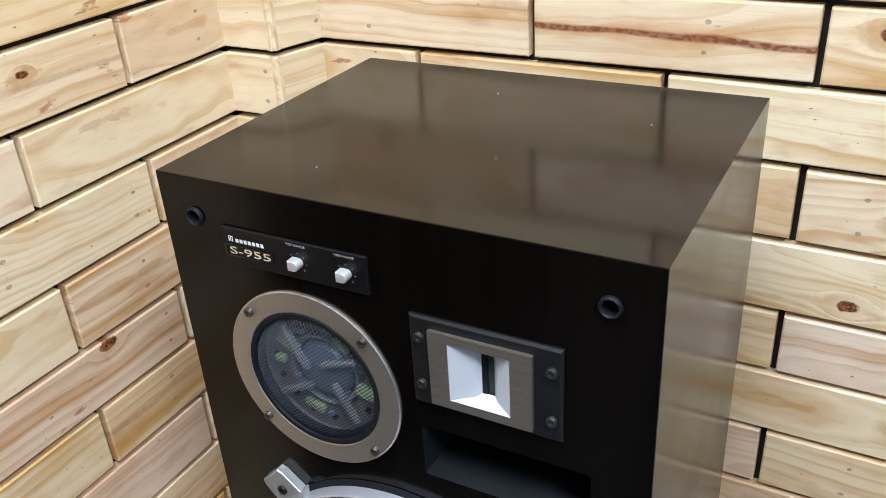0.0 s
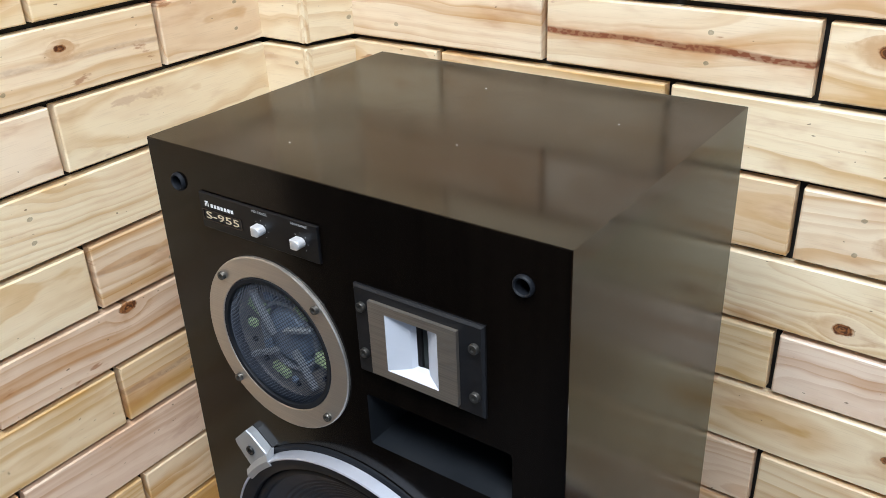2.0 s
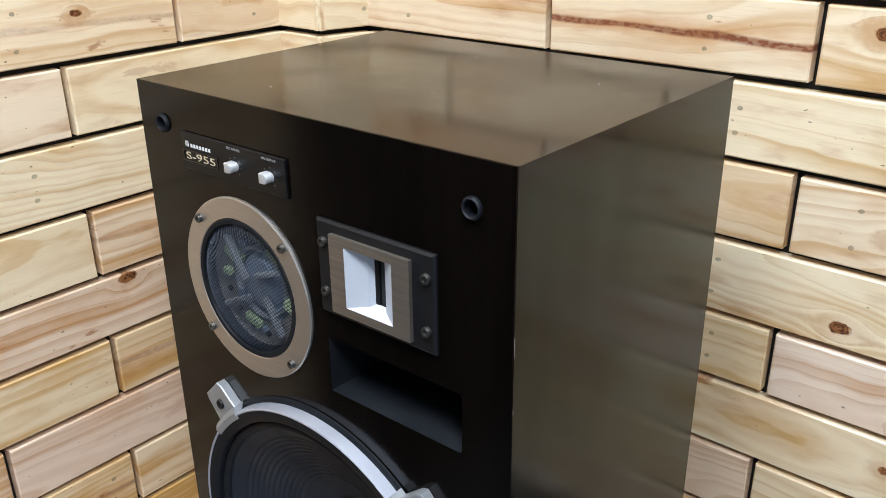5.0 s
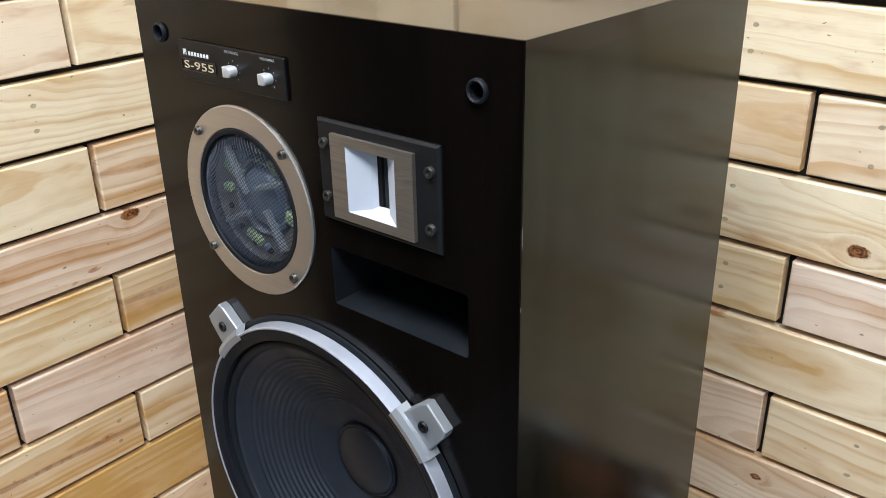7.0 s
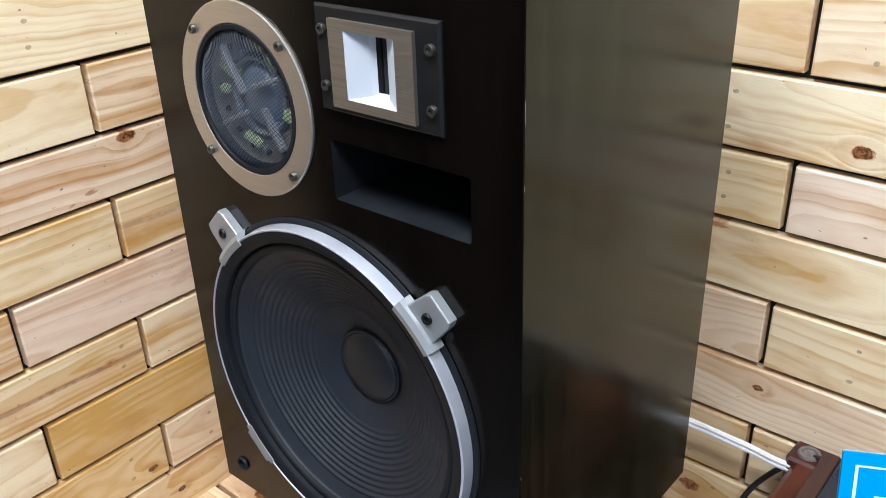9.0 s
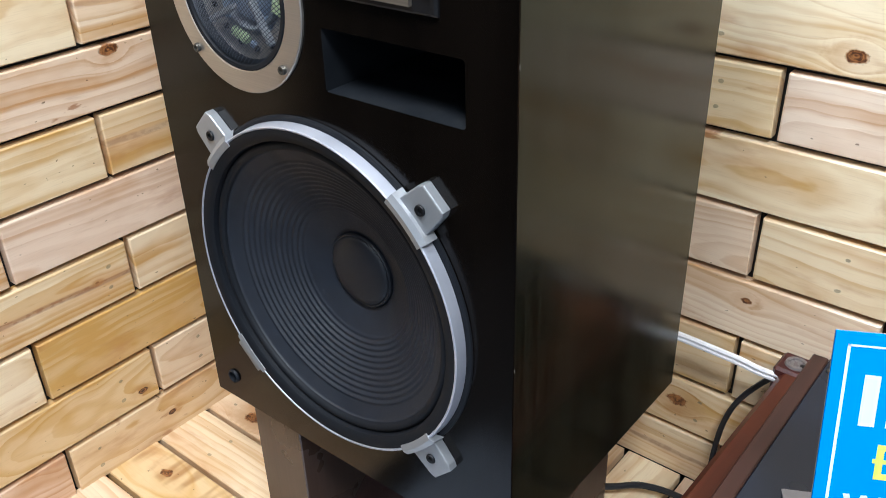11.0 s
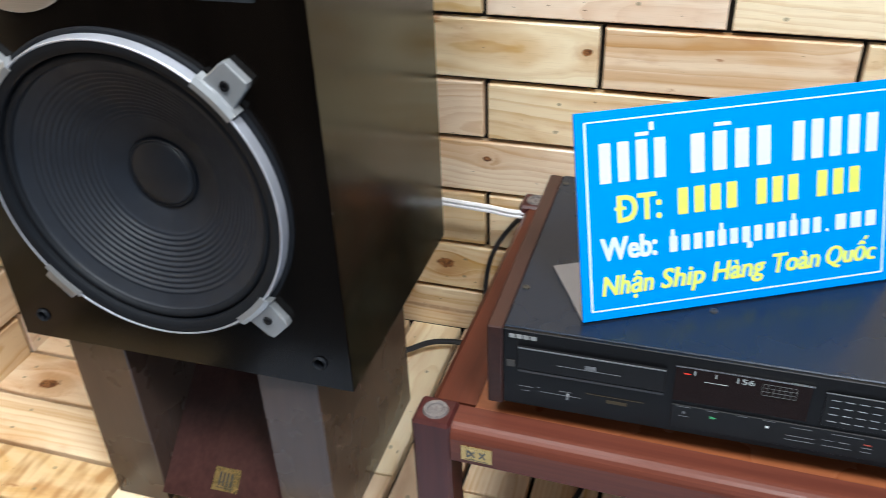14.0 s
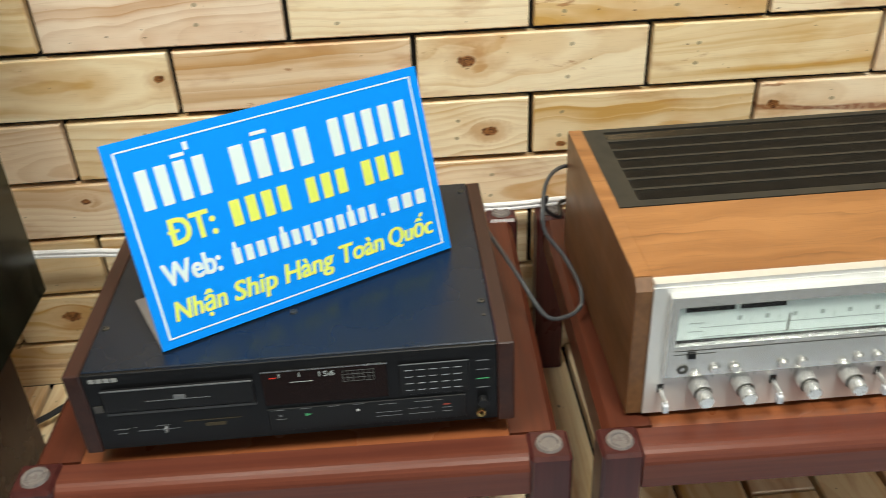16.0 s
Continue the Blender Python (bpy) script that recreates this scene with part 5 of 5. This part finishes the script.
def board(parent, m, length, height, name="board", look_of=None, thick=0.018):
    ob = new(name, board_mesh(length, height, thick))
    ob.parent = parent
    ob.matrix_basis = m
    tone, pink = rng.uniform(0.05, 0.55), 0.8 * rng.random() ** 2
    knot = rng.random() < 0.40
    ob["tone"], ob["pink"], ob["streak"] = tone, pink, 0.0
    ob["knot_x"], ob["knot_z"] = rng.uniform(-0.45, 0.45) * length, rng.uniform(-0.35, 0.35) * height
    ob["knot_r"] = rng.uniform(0.006, 0.014) if knot else 0.0
    ob["nail_a"], ob["nail_b"], ob["nail_z"] = rng.uniform(-0.40, -0.12) * length, rng.uniform(0.10, 0.42) * length, rng.uniform(0.014, 0.026)
    if rng.random() < 0.52:
        ob["nail_a"] = 9.0
    if rng.random() < 0.52:
        ob["nail_b"] = 9.0
    for key, v in (look_of or {}).items():
        ob[key] = float(v)
    return ob


# looks of single boards: (row, number of the joint at the board's left end)
BACK_LOOK = {}
SIDE_LOOK = {}


def lk(tone, pink=0.3, knot=None, streak=0.0):
    kx, kz, kr = knot or (0.0, 0.0, 0.0)
    return {"tone": tone, "pink": pink, "streak": streak, "knot_x": kx, "knot_z": kz, "knot_r": kr}


BACK_LOOK.update({
    (11, -1): lk(0.3), (11, 0): lk(0.2, 0.5), (10, -2): lk(0.15, 0.4), (10, -1): lk(0.22, 0.3, None, 1.0), (10, 0): lk(0.2, 0.2, (-0.11, 0.018, 0.011)),
    (9, -2): lk(0.3, 0.2), (9, -1): lk(0.3, 0.1), (9, 0): lk(0.10, 0.1), (8, -1): lk(0.5, 0.3), (8, 0): lk(0.2, 0.4, (-0.06, -0.005, 0.008)),
    (7, -1): lk(0.3), (7, 0): lk(0.15, 0.1, (0.075, -0.022, 0.011)), (6, -1): lk(0.5, 0.0), (6, 0): lk(0.08, 0.9), (6, 1): lk(0.10, 0.2), (6, 2): lk(0.6, 0.0), (6, 3): lk(0.15, 0.3, (-0.13, 0.0, 0.006)),
    (5, 0): lk(0.15, 0.1, (0.158, 0.008, 0.008)), (5, 1): lk(0.38, 0.6), (5, 2): lk(0.15, 0.2, (-0.10, 0.008, 0.013)), (5, 3): lk(0.45, 0.0), (5, 4): lk(0.3, 0.6),
    (4, -1): lk(0.4, 0.7), (4, 0): lk(0.35, 0.1), (4, 1): lk(0.25, 0.2, (0.115, -0.006, 0.012)), (4, 2): lk(0.5, 0.1, (-0.13, -0.035, 0.008)), (4, 3): lk(0.2, 0.5, (-0.15, 0.012, 0.010), 0.9),
    (3, -1): lk(0.4), (3, 0): lk(0.22, 0.6, (0.0, 0.017, 0.008)), (3, 1): lk(0.25, 0.3), (3, 2): lk(0.3, 0.5), (3, 3): lk(0.3), (2, -1): lk(0.55, 0.1), (2, 0): lk(0.3, 0.2), (2, 1): lk(0.35, 0.3),
    (1, -1): lk(0.45, 0.1), (1, 0): lk(0.45, 0.1, (-0.08, 0.005, 0.014)), (0, -1): lk(0.4, 0.2, None, 0.5), (0, 0): lk(0.4),
})
SIDE_LOOK.update({
    (11, 0): lk(0.4, 0.0), (11, -1): lk(0.35, 0.0), (10, -1): lk(0.08, 0.2), (10, 0): lk(0.06, 0.25, (0.03, 0.015, 0.007), 0.3), (10, 1): lk(0.04, 0.4), (9, -1): lk(0.12, 0.5), (9, 0): lk(0.0, 0.05),
    (8, -1): lk(0.3, 0.3), (8, 0): lk(0.12, 0.1), (8, 1): lk(0.3, 0.4), (7, -1): lk(0.25, 0.1), (7, 0): lk(0.38, 0.5, None, 0.25), (6, -1): lk(0.3, 0.5), (6, 0): lk(0.42, 0.8, (0.04, 0.037, 0.012)),
    (5, -1): lk(0.3, 0.1), (5, 0): lk(0.5, 0.2, None, 0.4), (4, -1): lk(0.5, 0.6), (4, 0): lk(0.25, 0.95), (3, -1): lk(0.28, 0.1, (0.12, 0.0, 0.003), 0.7), (3, 0): lk(0.3, 0.3),
    (2, -1): lk(0.10, 0.2), (2, 0): lk(0.85, 0.0), (1, -1): lk(0.62, 0.0, (0.15, -0.022, 0.006)), (1, 0): lk(0.3, 0.5), (0, -1): lk(0.4, 0.9), (0, 0): lk(0.45, 0.2, (0.01, 0.0, 0.007)),
})


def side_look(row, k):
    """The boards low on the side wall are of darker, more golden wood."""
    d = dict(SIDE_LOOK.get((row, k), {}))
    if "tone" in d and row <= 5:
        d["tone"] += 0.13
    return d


PLANK_LOOK = {3: lk(0.42, 0.55), 4: dict(lk(0.74, 0.0, (-0.09, 0.010, 0.010)), burn=1.0), 5: lk(0.42, 0.3), 6: lk(0.45, 0.5, (-0.08, -0.02, 0.018)), 7: lk(0.46, 0.5, (-0.12, 0.01, 0.014)), 2: lk(0.50, 0.7)}


for row in range(len(ROWS_Z) - 1):
    z0, z1 = ROWS_Z[row] + GAP / 2, ROWS_Z[row + 1] - GAP / 2
    zc, h = (z0 + z1) / 2, z1 - z0
    odd = row % 2 == 1
    # back wall
    first = (0.2640 if row % 2 == 0 else 0.0870) - 0.357 * 4
    k = 0
    while first + 0.3575 * k < X1:
        a, b = first + 0.3575 * k + GAP / 2, first + 0.3575 * (k + 1) - GAP / 2
        k += 1
        a, b = max(a, -0.437), min(b, X1 - 0.002)
        if b - a < 0.02:
            continue
        xc = (a + b) / 2
        sag = max(0.0, xc - 0.15)
        board(wall_back, pose(xc, YB, zc - SAG * sag, 0, math.degrees(SAG) if sag else 0, 0), round(b - a, 3), h, look_of=BACK_LOOK.get((row, k - 5)))
    # side wall: local x runs to +y, the face to +x
    first = (-0.1010 if row % 2 == 0 else 0.0820) - 0.3665 * 10
    k = 0
    while first + 0.3665 * k < 0.44:
        a, b = first + 0.3665 * k + GAP / 2, first + 0.3665 * (k + 1) - GAP / 2
        k += 1
        a, b = max(a, -0.45), 0.459 if b > 0.43 else b
        if b - a < 0.02:
            continue
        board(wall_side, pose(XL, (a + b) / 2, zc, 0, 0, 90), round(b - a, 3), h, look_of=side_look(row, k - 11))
    # column
    for (ax, ay), (bx, by) in zip(COL, COL[1:]):
        l = math.hypot(bx - ax, by - ay)
        board(wall_column, pose((ax + bx) / 2, (ay + by) / 2, zc, 0, 0, math.degrees(math.atan2(by - ay, bx - ax))), round(l + 0.006, 3), h, look_of={"knot_r": 0.0, "pink": 0.1, "tone": 0.10 + 0.15 * rng.random()})

# floor: planks along x beside the side wall, planks along y from there on
YS = [-0.363, -0.260, -0.155, -0.049, 0.055, 0.161, 0.270, 0.375, 0.480, 0.538]
for i in range(len(YS) - 1):
    a, b = YS[i] + 0.004, YS[i + 1] - 0.004
    board(floor, pose((XL - 0.010 - 0.203) / 2, (a + b) / 2, 0.0, -90, 0, 0), round(-0.193 - XL, 3), round(b - a, 3), "plank", PLANK_LOOK.get(i + 1), 0.019)
x = -0.198
while x < X1 - 0.1:
    a, b = x + 0.004, x + 0.1035 - 0.004
    x += 0.1035
    cuts = [-0.062, 0.5375] if int(x * 100) % 3 else [-0.062, 0.15, 0.5375]
    for c0, c1 in zip(cuts, cuts[1:]):
        board(floor, pose((a + b) / 2, (c0 + c1) / 2, 0.0, -90, 0, 0) @ pose(0, 0, 0, 0, 90, 0), round(c1 - c0 - 0.004, 3), round(b - a, 3), "plank", None, 0.019)
